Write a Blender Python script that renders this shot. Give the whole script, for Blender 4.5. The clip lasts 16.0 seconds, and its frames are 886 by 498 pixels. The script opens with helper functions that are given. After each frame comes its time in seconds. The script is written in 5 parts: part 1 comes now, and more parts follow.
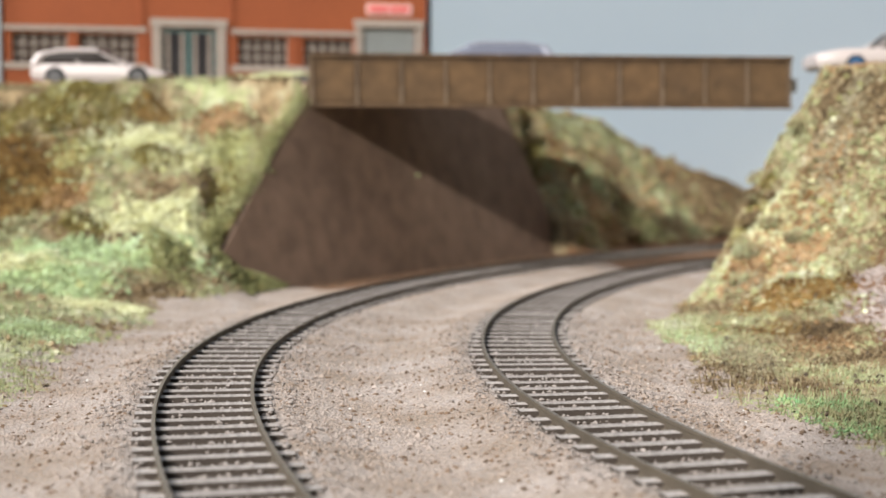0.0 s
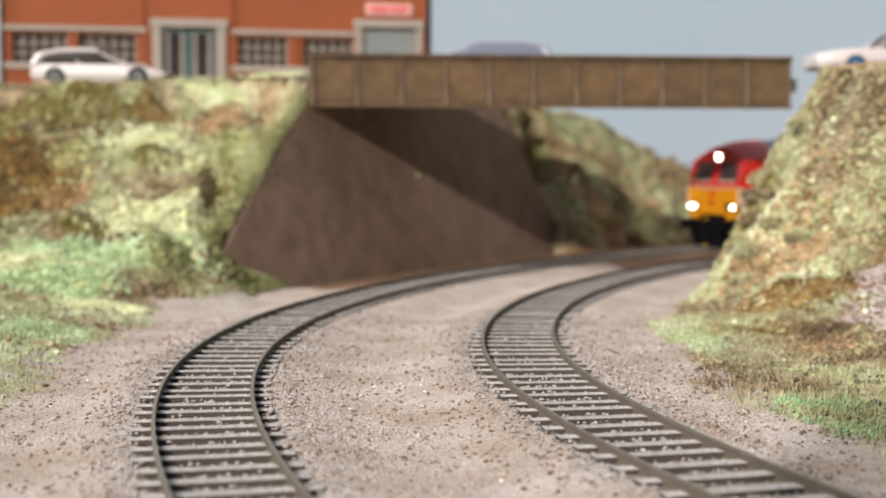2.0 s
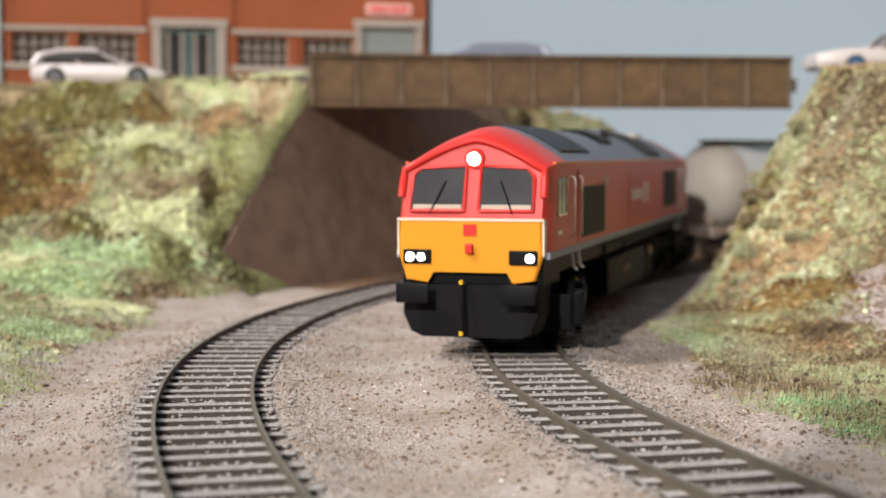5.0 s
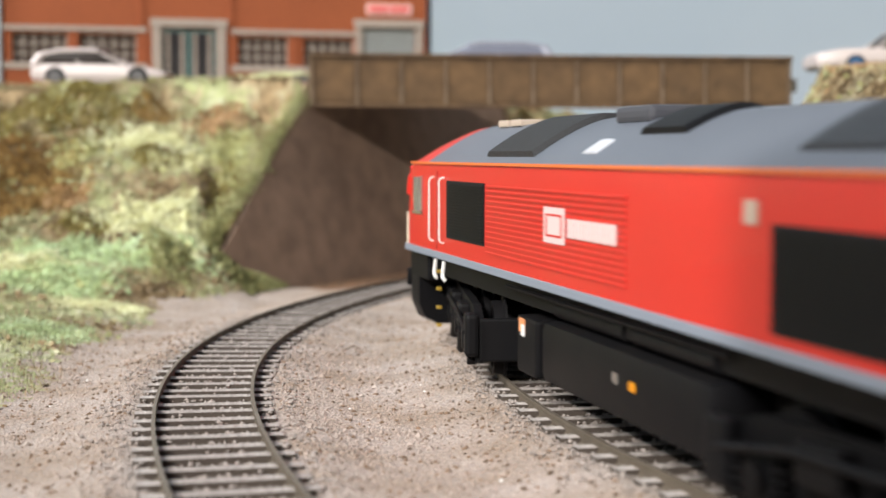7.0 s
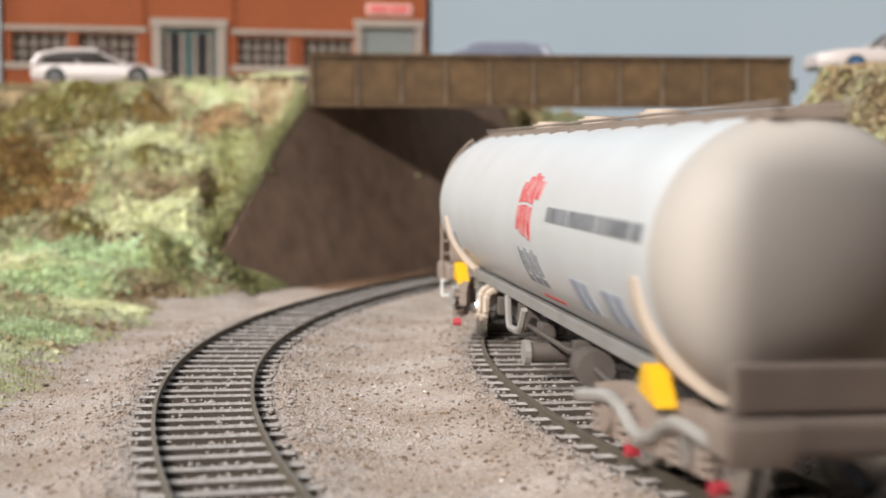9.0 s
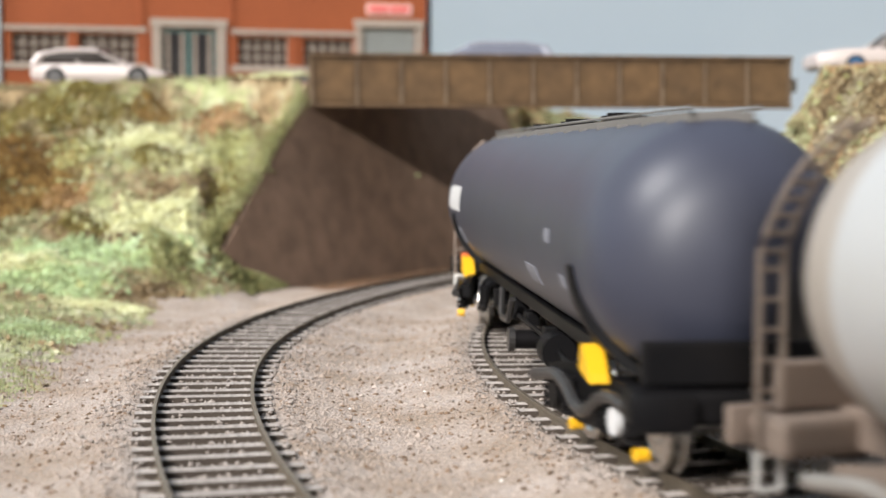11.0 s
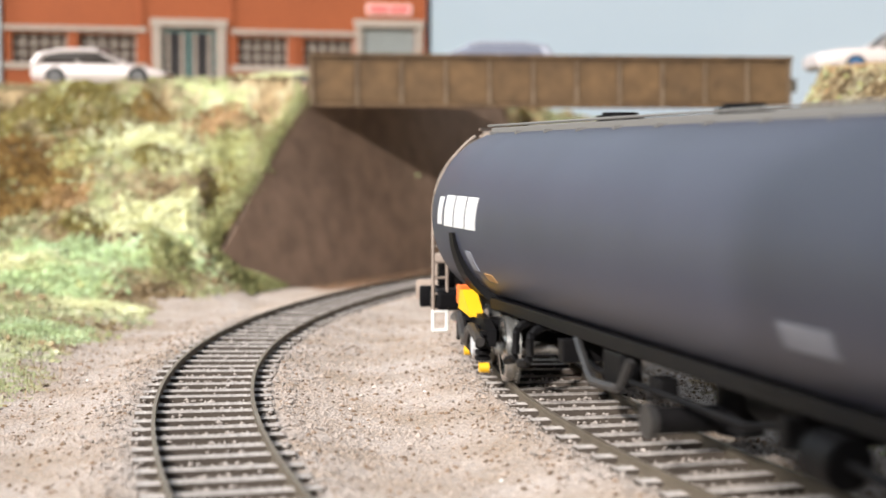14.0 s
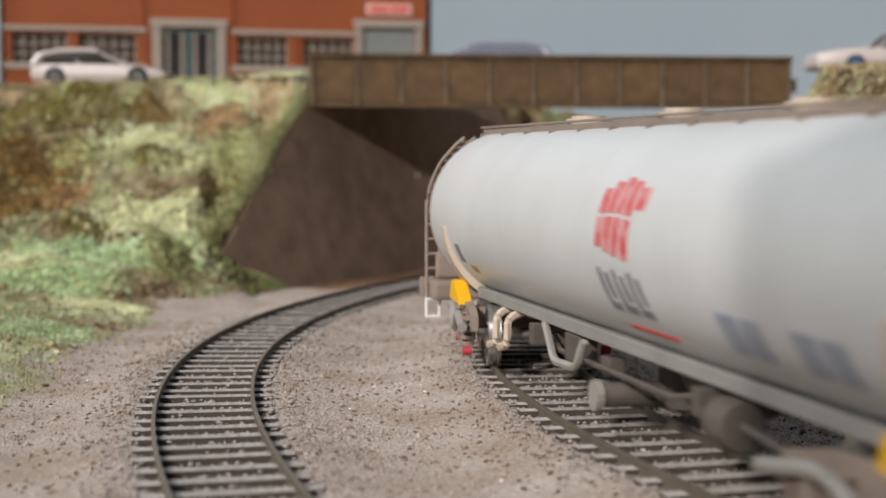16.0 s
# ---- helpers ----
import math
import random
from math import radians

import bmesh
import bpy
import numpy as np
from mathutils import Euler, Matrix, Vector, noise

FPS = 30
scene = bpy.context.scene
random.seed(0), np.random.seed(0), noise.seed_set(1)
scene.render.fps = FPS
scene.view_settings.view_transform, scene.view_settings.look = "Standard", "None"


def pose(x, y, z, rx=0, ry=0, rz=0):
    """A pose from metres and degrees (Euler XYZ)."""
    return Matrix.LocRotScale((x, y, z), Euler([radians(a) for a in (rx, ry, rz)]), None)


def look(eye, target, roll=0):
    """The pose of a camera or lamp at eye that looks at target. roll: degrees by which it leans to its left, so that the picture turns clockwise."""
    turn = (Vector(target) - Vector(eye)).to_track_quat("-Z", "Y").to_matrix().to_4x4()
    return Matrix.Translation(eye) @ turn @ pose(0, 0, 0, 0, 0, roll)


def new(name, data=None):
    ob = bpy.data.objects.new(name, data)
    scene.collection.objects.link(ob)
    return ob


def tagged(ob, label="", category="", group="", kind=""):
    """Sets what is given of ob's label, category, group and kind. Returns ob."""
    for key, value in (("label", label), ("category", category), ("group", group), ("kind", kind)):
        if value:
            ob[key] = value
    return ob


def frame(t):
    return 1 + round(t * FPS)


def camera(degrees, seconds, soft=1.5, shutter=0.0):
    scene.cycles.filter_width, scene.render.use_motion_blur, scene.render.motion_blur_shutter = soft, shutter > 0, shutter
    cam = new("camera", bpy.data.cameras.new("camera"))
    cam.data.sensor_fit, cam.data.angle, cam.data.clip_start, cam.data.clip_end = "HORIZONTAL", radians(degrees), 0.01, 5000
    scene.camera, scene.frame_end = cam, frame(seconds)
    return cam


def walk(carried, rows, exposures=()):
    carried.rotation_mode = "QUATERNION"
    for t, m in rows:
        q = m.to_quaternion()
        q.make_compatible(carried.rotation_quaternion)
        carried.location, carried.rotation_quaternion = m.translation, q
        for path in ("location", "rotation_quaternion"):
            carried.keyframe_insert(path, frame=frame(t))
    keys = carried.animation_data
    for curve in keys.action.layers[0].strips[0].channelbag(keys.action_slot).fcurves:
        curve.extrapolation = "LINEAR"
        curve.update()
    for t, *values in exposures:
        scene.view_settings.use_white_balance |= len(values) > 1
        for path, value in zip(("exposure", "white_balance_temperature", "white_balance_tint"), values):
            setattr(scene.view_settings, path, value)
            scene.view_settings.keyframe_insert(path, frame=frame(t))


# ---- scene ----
RAIL = 4.0                     # height of the rail tops over the ballast, millimetres
EYE = Vector((0.0, 0.0, 0.04595))
cam = camera(32.59, 16.0, soft=1.5, shutter=0.5)
cam.data.dof.use_dof = True
cam.data.dof.focus_distance = 0.272
cam.data.dof.aperture_fstop = 25.0
VIEW = pose(EYE.x, EYE.y, EYE.z, 90 - 3.548, 0, 0)
walk(cam, [(0.0, VIEW), (16.0, VIEW)], exposures=[(0.0, 0.0), (2.0, 0.02), (3.3, 0.02), (4.0, -0.10), (6.5, -0.13), (7.0, 0.02), (8.0, 0.3), (8.6, 0.05), (9.2, -0.15), (11.3, 0.2), (12.5, 0.42), (13.4, 0.46), (14.5, 0.33), (15.2, 0.14), (15.6, -0.15), (16.0, -0.56)])

# ---- light: lamps of the hall in front of the layout, soft light of the room ----
world = bpy.data.worlds.new("hall")
scene.world = world
world.use_nodes = True
world.node_tree.nodes["Background"].inputs[0].default_value = (0.72, 0.88, 1.08, 1)
world.node_tree.nodes["Background"].inputs[1].default_value = 0.48
sun = new("hall_lamp", bpy.data.lights.new("hall_lamp", "SUN"))
sun.data.energy, sun.data.angle, sun.data.color = 3.4, radians(1.8), (1.0, 0.965, 0.925)
sun.matrix_world = look((-0.36, -1.0125, 0.43), (0, 0, 0))
ceiling_lamp = new("ceiling_lamp", bpy.data.lights.new("ceiling_lamp", "SUN"))
ceiling_lamp.data.energy, ceiling_lamp.data.angle, ceiling_lamp.data.color = 3.25, radians(14), (1.0, 0.975, 0.94)
ceiling_lamp.matrix_world = look((-0.80, -0.46, 1.02), (0, 0, 0))


# ---- materials ----
def material(name, color, rough=0.6, metal=0.0, second=None, scale=60.0, spread=0.5, bump=0.0, bump_scale=400.0,
             fine=None, emit=0.0, island=0.0, coat=0.0, spec=0.5):
    """Two colours mixed by a coarse noise, a finer grain over them, and fine relief. Scales are per metre."""
    mat = bpy.data.materials.new(name)
    mat.use_nodes = True
    tree = mat.node_tree
    node = tree.nodes.new
    bsdf = tree.nodes["Principled BSDF"]
    bsdf.inputs["Roughness"].default_value = rough
    bsdf.inputs["Metallic"].default_value = metal
    bsdf.inputs["Specular IOR Level"].default_value = spec
    bsdf.inputs["Coat Weight"].default_value = coat
    coords = node("ShaderNodeTexCoord")
    out = None
    if second:
        big = node("ShaderNodeTexNoise")
        big.inputs["Scale"].default_value = scale
        big.inputs["Detail"].default_value = 6
        tree.links.new(coords.outputs["Object"], big.inputs["Vector"])
        ramp = node("ShaderNodeMapRange")
        ramp.inputs[1].default_value, ramp.inputs[2].default_value = 0.5 - spread / 2, 0.5 + spread / 2
        tree.links.new(big.outputs[0], ramp.inputs[0])
        mix = node("ShaderNodeMix")
        mix.data_type = "RGBA"
        mix.inputs[6].default_value, mix.inputs[7].default_value = (*color, 1), (*second, 1)
        tree.links.new(ramp.outputs[0], mix.inputs[0])
        out = mix.outputs[2]
    if fine:
        grain = node("ShaderNodeTexNoise")
        grain.inputs["Scale"].default_value, grain.inputs["Detail"].default_value = fine[0], 4
        tree.links.new(coords.outputs["Object"], grain.inputs["Vector"])
        r2 = node("ShaderNodeMapRange")
        r2.inputs[1].default_value, r2.inputs[2].default_value = 0.3, 0.7
        r2.inputs[3].default_value, r2.inputs[4].default_value = 1 - fine[1], 1 + fine[1]
        tree.links.new(grain.outputs[0], r2.inputs[0])
        vary = node("ShaderNodeVectorMath")
        vary.operation = "SCALE"
        if out:
            tree.links.new(out, vary.inputs[0])
        else:
            vary.inputs[0].default_value = color
        tree.links.new(r2.outputs[0], vary.inputs["Scale"])
        out = vary.outputs[0]
    if island:
        info = node("ShaderNodeObjectInfo") if island < 0 else node("ShaderNodeNewGeometry")
        r3 = node("ShaderNodeMapRange")
        r3.inputs[3].default_value, r3.inputs[4].default_value = 1 - abs(island), 1 + abs(island)
        tree.links.new(info.outputs["Random" if island < 0 else "Random Per Island"], r3.inputs[0])
        v3 = node("ShaderNodeVectorMath")
        v3.operation = "SCALE"
        if out:
            tree.links.new(out, v3.inputs[0])
        else:
            v3.inputs[0].default_value = color
        tree.links.new(r3.outputs[0], v3.inputs["Scale"])
        out = v3.outputs[0]
    if out:
        tree.links.new(out, bsdf.inputs["Base Color"])
    else:
        bsdf.inputs["Base Color"].default_value = (*color, 1)
    if bump:
        tex = node("ShaderNodeTexNoise")
        tex.inputs["Scale"].default_value, tex.inputs["Detail"].default_value = bump_scale, 5
        tree.links.new(coords.outputs["Object"], tex.inputs["Vector"])
        rel = node("ShaderNodeBump")
        rel.inputs["Strength"].default_value, rel.inputs["Distance"].default_value = bump, 0.0006
        tree.links.new(tex.outputs[0], rel.inputs["Height"])
        tree.links.new(rel.outputs[0], bsdf.inputs["Normal"])
    if emit:
        bsdf.inputs["Emission Color"].default_value = (*color, 1)
        bsdf.inputs["Emission Strength"].default_value = emit
    return mat


BALLAST = material("ballast", (0.42, 0.352, 0.312), 0.95, 0, (0.31, 0.243, 0.19), 60, 0.35, 0.9, 700, fine=(1400, 0.3))
GRIT = material("grit", (0.455, 0.388, 0.345), 0.92, 0, (0.35, 0.27, 0.212), 60, 0.35, fine=(2500, 0.15), island=0.1, spec=0.15)
GREYGRIT = material("track_grit", (0.36, 0.315, 0.285), 0.92, 0, (0.28, 0.235, 0.205), 70, 0.4, fine=(2500, 0.15), island=0.22, spec=0.3)
# Dark unpainted plastic, plus the shade between sleepers put into the colour.
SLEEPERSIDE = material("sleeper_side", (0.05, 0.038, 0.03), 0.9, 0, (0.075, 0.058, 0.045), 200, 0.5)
EARTH = material("rusty_earth", (0.21, 0.10, 0.042), 0.95, 0, (0.13, 0.065, 0.03), 40, 0.5, 0.7, 500, fine=(700, 0.3))
SLEEPER = material("sleeper", (0.30, 0.262, 0.235), 0.88, 0, (0.41, 0.365, 0.335), 260, 0.45, 0.5, 1500, fine=(1200, 0.35))
RAILSIDE = material("rail_side", (0.085, 0.066, 0.046), 0.75, 0.0, (0.12, 0.093, 0.066), 200, 0.5, 0.2, 2000)
RAILTOP = material("rail_top", (0.27, 0.23, 0.185), 0.45, 0.6, (0.19, 0.15, 0.11), 120, 0.6)


def turf_material(name, seed, stops, scale=26.0, island=0.0):
    """Scenic turf: patches of several colours in turn, with a finer grain."""
    mat = bpy.data.materials.new(name)
    mat.use_nodes = True
    tree = mat.node_tree
    bsdf = tree.nodes["Principled BSDF"]
    bsdf.inputs["Roughness"].default_value = 0.9
    bsdf.inputs["Specular IOR Level"].default_value = 0.2
    coords = tree.nodes.new("ShaderNodeTexCoord")
    tex = tree.nodes.new("ShaderNodeTexNoise")
    tex.noise_dimensions = "4D"
    tex.inputs["W"].default_value = seed
    tex.inputs["Scale"].default_value, tex.inputs["Detail"].default_value, tex.inputs["Roughness"].default_value = scale, 5, 0.62
    tree.links.new(coords.outputs["Object"], tex.inputs["Vector"])
    ramp = tree.nodes.new("ShaderNodeValToRGB")
    for place, color in stops[2:]:
        ramp.color_ramp.elements.new(place).color = (*color, 1)
    for element, (place, color) in zip((ramp.color_ramp.elements[0], ramp.color_ramp.elements[-1]), stops[:2]):
        element.position, element.color = place, (*color, 1)
    level = tex.outputs[0]
    if island:
        geo = tree.nodes.new("ShaderNodeNewGeometry")
        own = tree.nodes.new("ShaderNodeMath")
        own.operation = "MULTIPLY_ADD"
        own.inputs[1].default_value = island
        tree.links.new(geo.outputs["Random Per Island"], own.inputs[0])
        low = tree.nodes.new("ShaderNodeMath")
        low.operation = "SUBTRACT"
        low.inputs[1].default_value = island / 2
        tree.links.new(level, low.inputs[0])
        tree.links.new(low.outputs[0], own.inputs[2])
        level = own.outputs[0]
    tree.links.new(level, ramp.inputs[0])
    grain = tree.nodes.new("ShaderNodeTexNoise")
    grain.inputs["Scale"].default_value = 260
    tree.links.new(coords.outputs["Object"], grain.inputs["Vector"])
    span = tree.nodes.new("ShaderNodeMapRange")
    span.inputs[1].default_value, span.inputs[2].default_value = 0.3, 0.7
    span.inputs[3].default_value, span.inputs[4].default_value = 0.72, 1.25
    tree.links.new(grain.outputs[0], span.inputs[0])
    vary = tree.nodes.new("ShaderNodeVectorMath")
    vary.operation = "SCALE"
    tree.links.new(ramp.outputs[0], vary.inputs[0])
    tree.links.new(span.outputs[0], vary.inputs["Scale"])
    out = vary.outputs[0]
    tree.links.new(out, bsdf.inputs["Base Color"])
    return mat


TURF_STOPS = [(0.30, (0.07, 0.048, 0.027)), (0.72, (0.58, 0.57, 0.42)), (0.40, (0.18, 0.125, 0.065)), (0.465, (0.31, 0.225, 0.125)), (0.51, (0.39, 0.34, 0.21)),
              (0.555, (0.31, 0.33, 0.155)), (0.62, (0.44, 0.45, 0.265))]
SOIL = turf_material("turf_ground", 0.0, TURF_STOPS)
BLADES = turf_material("grass_fibre", 0.0, TURF_STOPS, island=0.2)
MINT_STOPS = [(0.34, (0.30, 0.26, 0.14)), (0.70, (0.27, 0.50, 0.23)), (0.48, (0.33, 0.33, 0.17)), (0.58, (0.27, 0.39, 0.18))]
MINT = turf_material("mint_grass", 2.0, MINT_STOPS, 40.0, island=0.2)
TWIG = material("dark_scatter", (0.10, 0.07, 0.045), 0.9, island=0.5)
STONE_GREY = material("grey_scatter", (0.44, 0.37, 0.335), 0.9, 0, (0.30, 0.235, 0.20), 60, 0.5, island=0.35)
CRIB = material("crib_dirt", (0.24, 0.20, 0.17), 0.95, 0, (0.15, 0.12, 0.095), 160, 0.5, 0.6, 900)
CONCRETE = material("abutment_card", (0.29, 0.193, 0.137), 0.85, 0, (0.19, 0.122, 0.085), 11, 0.4, 0.15, 200, fine=(110, 0.2), spec=0.3)
GIRDER = material("rusty_girder", (0.145, 0.088, 0.045), 0.8, 0, (0.08, 0.05, 0.03), 70, 0.45, 0.2, 800, fine=(200, 0.2), spec=0.3)
PANEL = material("panel_brown", (0.145, 0.085, 0.04), 0.8, 0, (0.085, 0.052, 0.028), 60, 0.45, fine=(200, 0.2), spec=0.3)
STIFF = material("worn_edge", (0.25, 0.185, 0.125), 0.85, 0, (0.13, 0.085, 0.05), 150, 0.45)
SKYBOARD = material("painted_sky", (0.48, 0.60, 0.71), 0.9, 0, (0.61, 0.69, 0.76), 4, 0.8)
BRICK = material("orange_brick", (0.31, 0.078, 0.023), 0.8, 0, (0.255, 0.063, 0.019), 40, 0.6, 0.2, 900, fine=(700, 0.15))
RENDERED = material("cream_stone", (0.38, 0.315, 0.265), 0.75, 0, (0.32, 0.265, 0.225), 60, 0.5)
TARMAC = material("tarmac", (0.10, 0.095, 0.085), 0.9, 0, (0.13, 0.12, 0.1), 60, 0.5, 0.3, 900)
RED = material("loco_red", (0.62, 0.023, 0.014), 0.42, 0, (0.56, 0.022, 0.015), 30, 0.6, coat=0.1, spec=0.35)
YELLOW = material("warning_yellow", (0.70, 0.27, 0.006), 0.5, spec=0.3)
GREYROOF = material("roof_grey", (0.10, 0.11, 0.135), 0.45, 0, (0.12, 0.13, 0.155), 40, 0.6)
BLACK = material("satin_black", (0.005, 0.005, 0.006), 0.5, 0, (0.009, 0.008, 0.008), 120, 0.5, spec=0.09)
GRILLE = material("grille_black", (0.008, 0.008, 0.01), 0.6, spec=0.2)
WHITE = material("white_paint", (0.80, 0.78, 0.74), 0.5)
GLASS = material("dark_glazing", (0.035, 0.032, 0.034), 0.12, 0, (0.06, 0.055, 0.055), 120, 0.5, spec=0.5)
LAMPGLOW = material("lamp_glow", (1.0, 0.95, 0.85), 0.3, emit=9.0)
SILVER = material("tank_silver", (0.60, 0.595, 0.59), 0.36, 0.0, (0.52, 0.52, 0.52), 14, 0.6, fine=(60, 0.05))
CHARCOAL = material("tank_charcoal", (0.036, 0.039, 0.060), 0.45, 0.0, (0.046, 0.049, 0.072), 16, 0.6, fine=(60, 0.06))
BEIGE = material("beige_steel", (0.56, 0.45, 0.35), 0.6, 0, (0.48, 0.38, 0.30), 90, 0.5)
BROWNSTEEL = material("brown_steel", (0.20, 0.15, 0.12), 0.6, 0, (0.27, 0.21, 0.17), 150, 0.5)
TABYELLOW = material("yellow_paint", (0.76, 0.41, 0.008), 0.5)
GEARBROWN = material("gear_brown", (0.07, 0.055, 0.046), 0.7, 0, (0.12, 0.095, 0.08), 150, 0.5)
DARKSTEEL = material("oily_steel", (0.03, 0.029, 0.03), 0.4, 0.3, (0.05, 0.045, 0.042), 200, 0.5)
BRIGHT = material("bright_metal", (0.6, 0.58, 0.55), 0.25, 0.9)


# ---- building helpers (millimetres in, metres out) ----
def part(name, bm, mat, parent=None, label="", smooth=False):
    me = bpy.data.meshes.new(name)
    bmesh.ops.scale(bm, vec=(0.001, 0.001, 0.001), verts=bm.verts)
    bm.to_mesh(me)
    bm.free()
    for m in (mat if isinstance(mat, (list, tuple)) else [mat]):
        me.materials.append(m)
    if smooth:
        me.polygons.foreach_set("use_smooth", [True] * len(me.polygons))
        me.set_sharp_from_angle(angle=radians(35))
    ob = new(name, me)
    ob.parent = parent
    if label:
        tagged(ob, label)
    return ob


def box(bm, x0, x1, y0, y1, z0, z1, bevel=0.0, mi=0):
    m = Matrix.LocRotScale(((x0 + x1) / 2, (y0 + y1) / 2, (z0 + z1) / 2), None, (abs(x1 - x0), abs(y1 - y0), abs(z1 - z0)))
    vs = bmesh.ops.create_cube(bm, size=1, matrix=m)["verts"]
    fs = {f for v in vs for f in v.link_faces}
    for f in fs:
        f.material_index = mi
    if bevel:
        es = {e for v in vs for e in v.link_edges}
        bmesh.ops.bevel(bm, geom=list(es), offset=bevel, segments=2, affect="EDGES", profile=0.6)
    return vs


def boxed(*spans, bevel=0.0):
    bm = bmesh.new()
    for s in spans:
        box(bm, *s, bevel=bevel)
    return bm


def tube(bm, a, b, r, n=10, r2=None):
    a, b = Vector(a), Vector(b)
    d = b - a
    m = Matrix.Translation((a + b) / 2) @ d.to_track_quat("Z", "Y").to_matrix().to_4x4()
    return bmesh.ops.create_cone(bm, cap_ends=True, segments=n, radius1=r, radius2=r if r2 is None else r2, depth=d.length, matrix=m)["verts"]


def wire(bm, points, r, n=6):
    """One round rod through the points."""
    pts = [Vector(p) for p in points]
    rings = []
    for i, p in enumerate(pts):
        d = (pts[min(i + 1, len(pts) - 1)] - pts[max(i - 1, 0)]).normalized()
        side = d.cross(Vector((0.31, 0.17, 0.93))).normalized()
        up = side.cross(d)
        rings.append([p + (side * math.cos(a) + up * math.sin(a)) * r for a in (2 * math.pi * k / n for k in range(n))])
    loft(bm, rings)


def loft(bm, rings, caps=True, closed=True, mi=0):
    """A skin through rings of equally many points."""
    rows = [[bm.verts.new(p) for p in ring] for ring in rings]
    n = len(rows[0])
    for a, b in zip(rows, rows[1:]):
        for i in range(n if closed else n - 1):
            f = bm.faces.new((a[i], a[(i + 1) % n], b[(i + 1) % n], b[i]))
            f.material_index = mi
    if caps:
        for ring in (rows[0][::-1], rows[-1]):
            bm.faces.new(ring).material_index = mi
    bmesh.ops.recalc_face_normals(bm, faces=bm.faces)
    return rows


# ---- the two tracks: heading and curvature along their length ----
def track_line(x, y, th, k0, k1, k2, k3, near, k_near, far, k_far, lo, hi):
    s = np.arange(lo, hi + 1.0)
    poly = lambda u: k0 + k1 * u + k2 * u ** 2 / 2 + k3 * u ** 3 / 6
    k = poly(np.clip(s, near, far))
    k = np.where(s < near, poly(near) + (k_near - poly(near)) * np.clip((near - s) / 120, 0, 1), k)
    k = np.where(s > far, poly(far) + (k_far - poly(far)) * np.clip((s - far) / 120, 0, 1), k)
    t = np.concatenate([[0], np.cumsum((k[1:] + k[:-1]) / 2)])
    t += th - t[-lo]
    px = np.concatenate([[0], np.cumsum((np.sin(t[1:]) + np.sin(t[:-1])) / 2)])
    py = np.concatenate([[0], np.cumsum((np.cos(t[1:]) + np.cos(t[:-1])) / 2)])
    return dict(s=s, x=px - px[-lo] + x, y=py - py[-lo] + y, t=t, lo=lo, hi=hi)


LEFT = track_line(-42.19, 384.58, 0.13428, 2.2735e-3, -1.8385e-6, -4.8126e-8, 4.3463e-10, -230, 1 / 900, 400, 1 / 430, -420, 900)
RIGHT = track_line(18.577, 300.02, -0.07886, 2.3115e-3, 2.5384e-6, -7.1502e-8, 4.8678e-10, -230, 1 / 520, 400, 1 / 420, -1500, 2100)


def on_track(line, s, off=0.0):
    """Place and heading on a track at the length s, off millimetres to the right of its middle."""
    x, y, t = (float(np.interp(s, line["s"], line[k])) for k in "xyt")
    return x + math.cos(t) * off, y - math.sin(t) * off, t


def from_track(line, x, y, lo, hi):
    """Distance from the track's middle (right positive), and the length along it, for arrays of places."""
    i = slice(lo - line["lo"], hi - line["lo"], 4)
    lx, ly, lt, ls = line["x"][i], line["y"][i], line["t"][i], line["s"][i]
    d2 = (x[..., None] - lx) ** 2 + (y[..., None] - ly) ** 2
    k = d2.argmin(-1)
    side = (x - lx[k]) * np.cos(lt[k]) - (y - ly[k]) * np.sin(lt[k])
    ahead = (x - lx[k]) * np.sin(lt[k]) + (y - ly[k]) * np.cos(lt[k])
    return np.where(np.abs(ahead) < 4, side, np.where(side < 0, -1, 1) * np.sqrt(d2.min(-1))), ls[k] + np.clip(ahead, -4, 4)


# ---- ground: ballast bed, banks, plateau ----
WALL_A, WALL_DIR, WALL_N = np.array((-45.0, 540.0)), np.array((0.5, 0.866)), np.array((-0.866, 0.5))


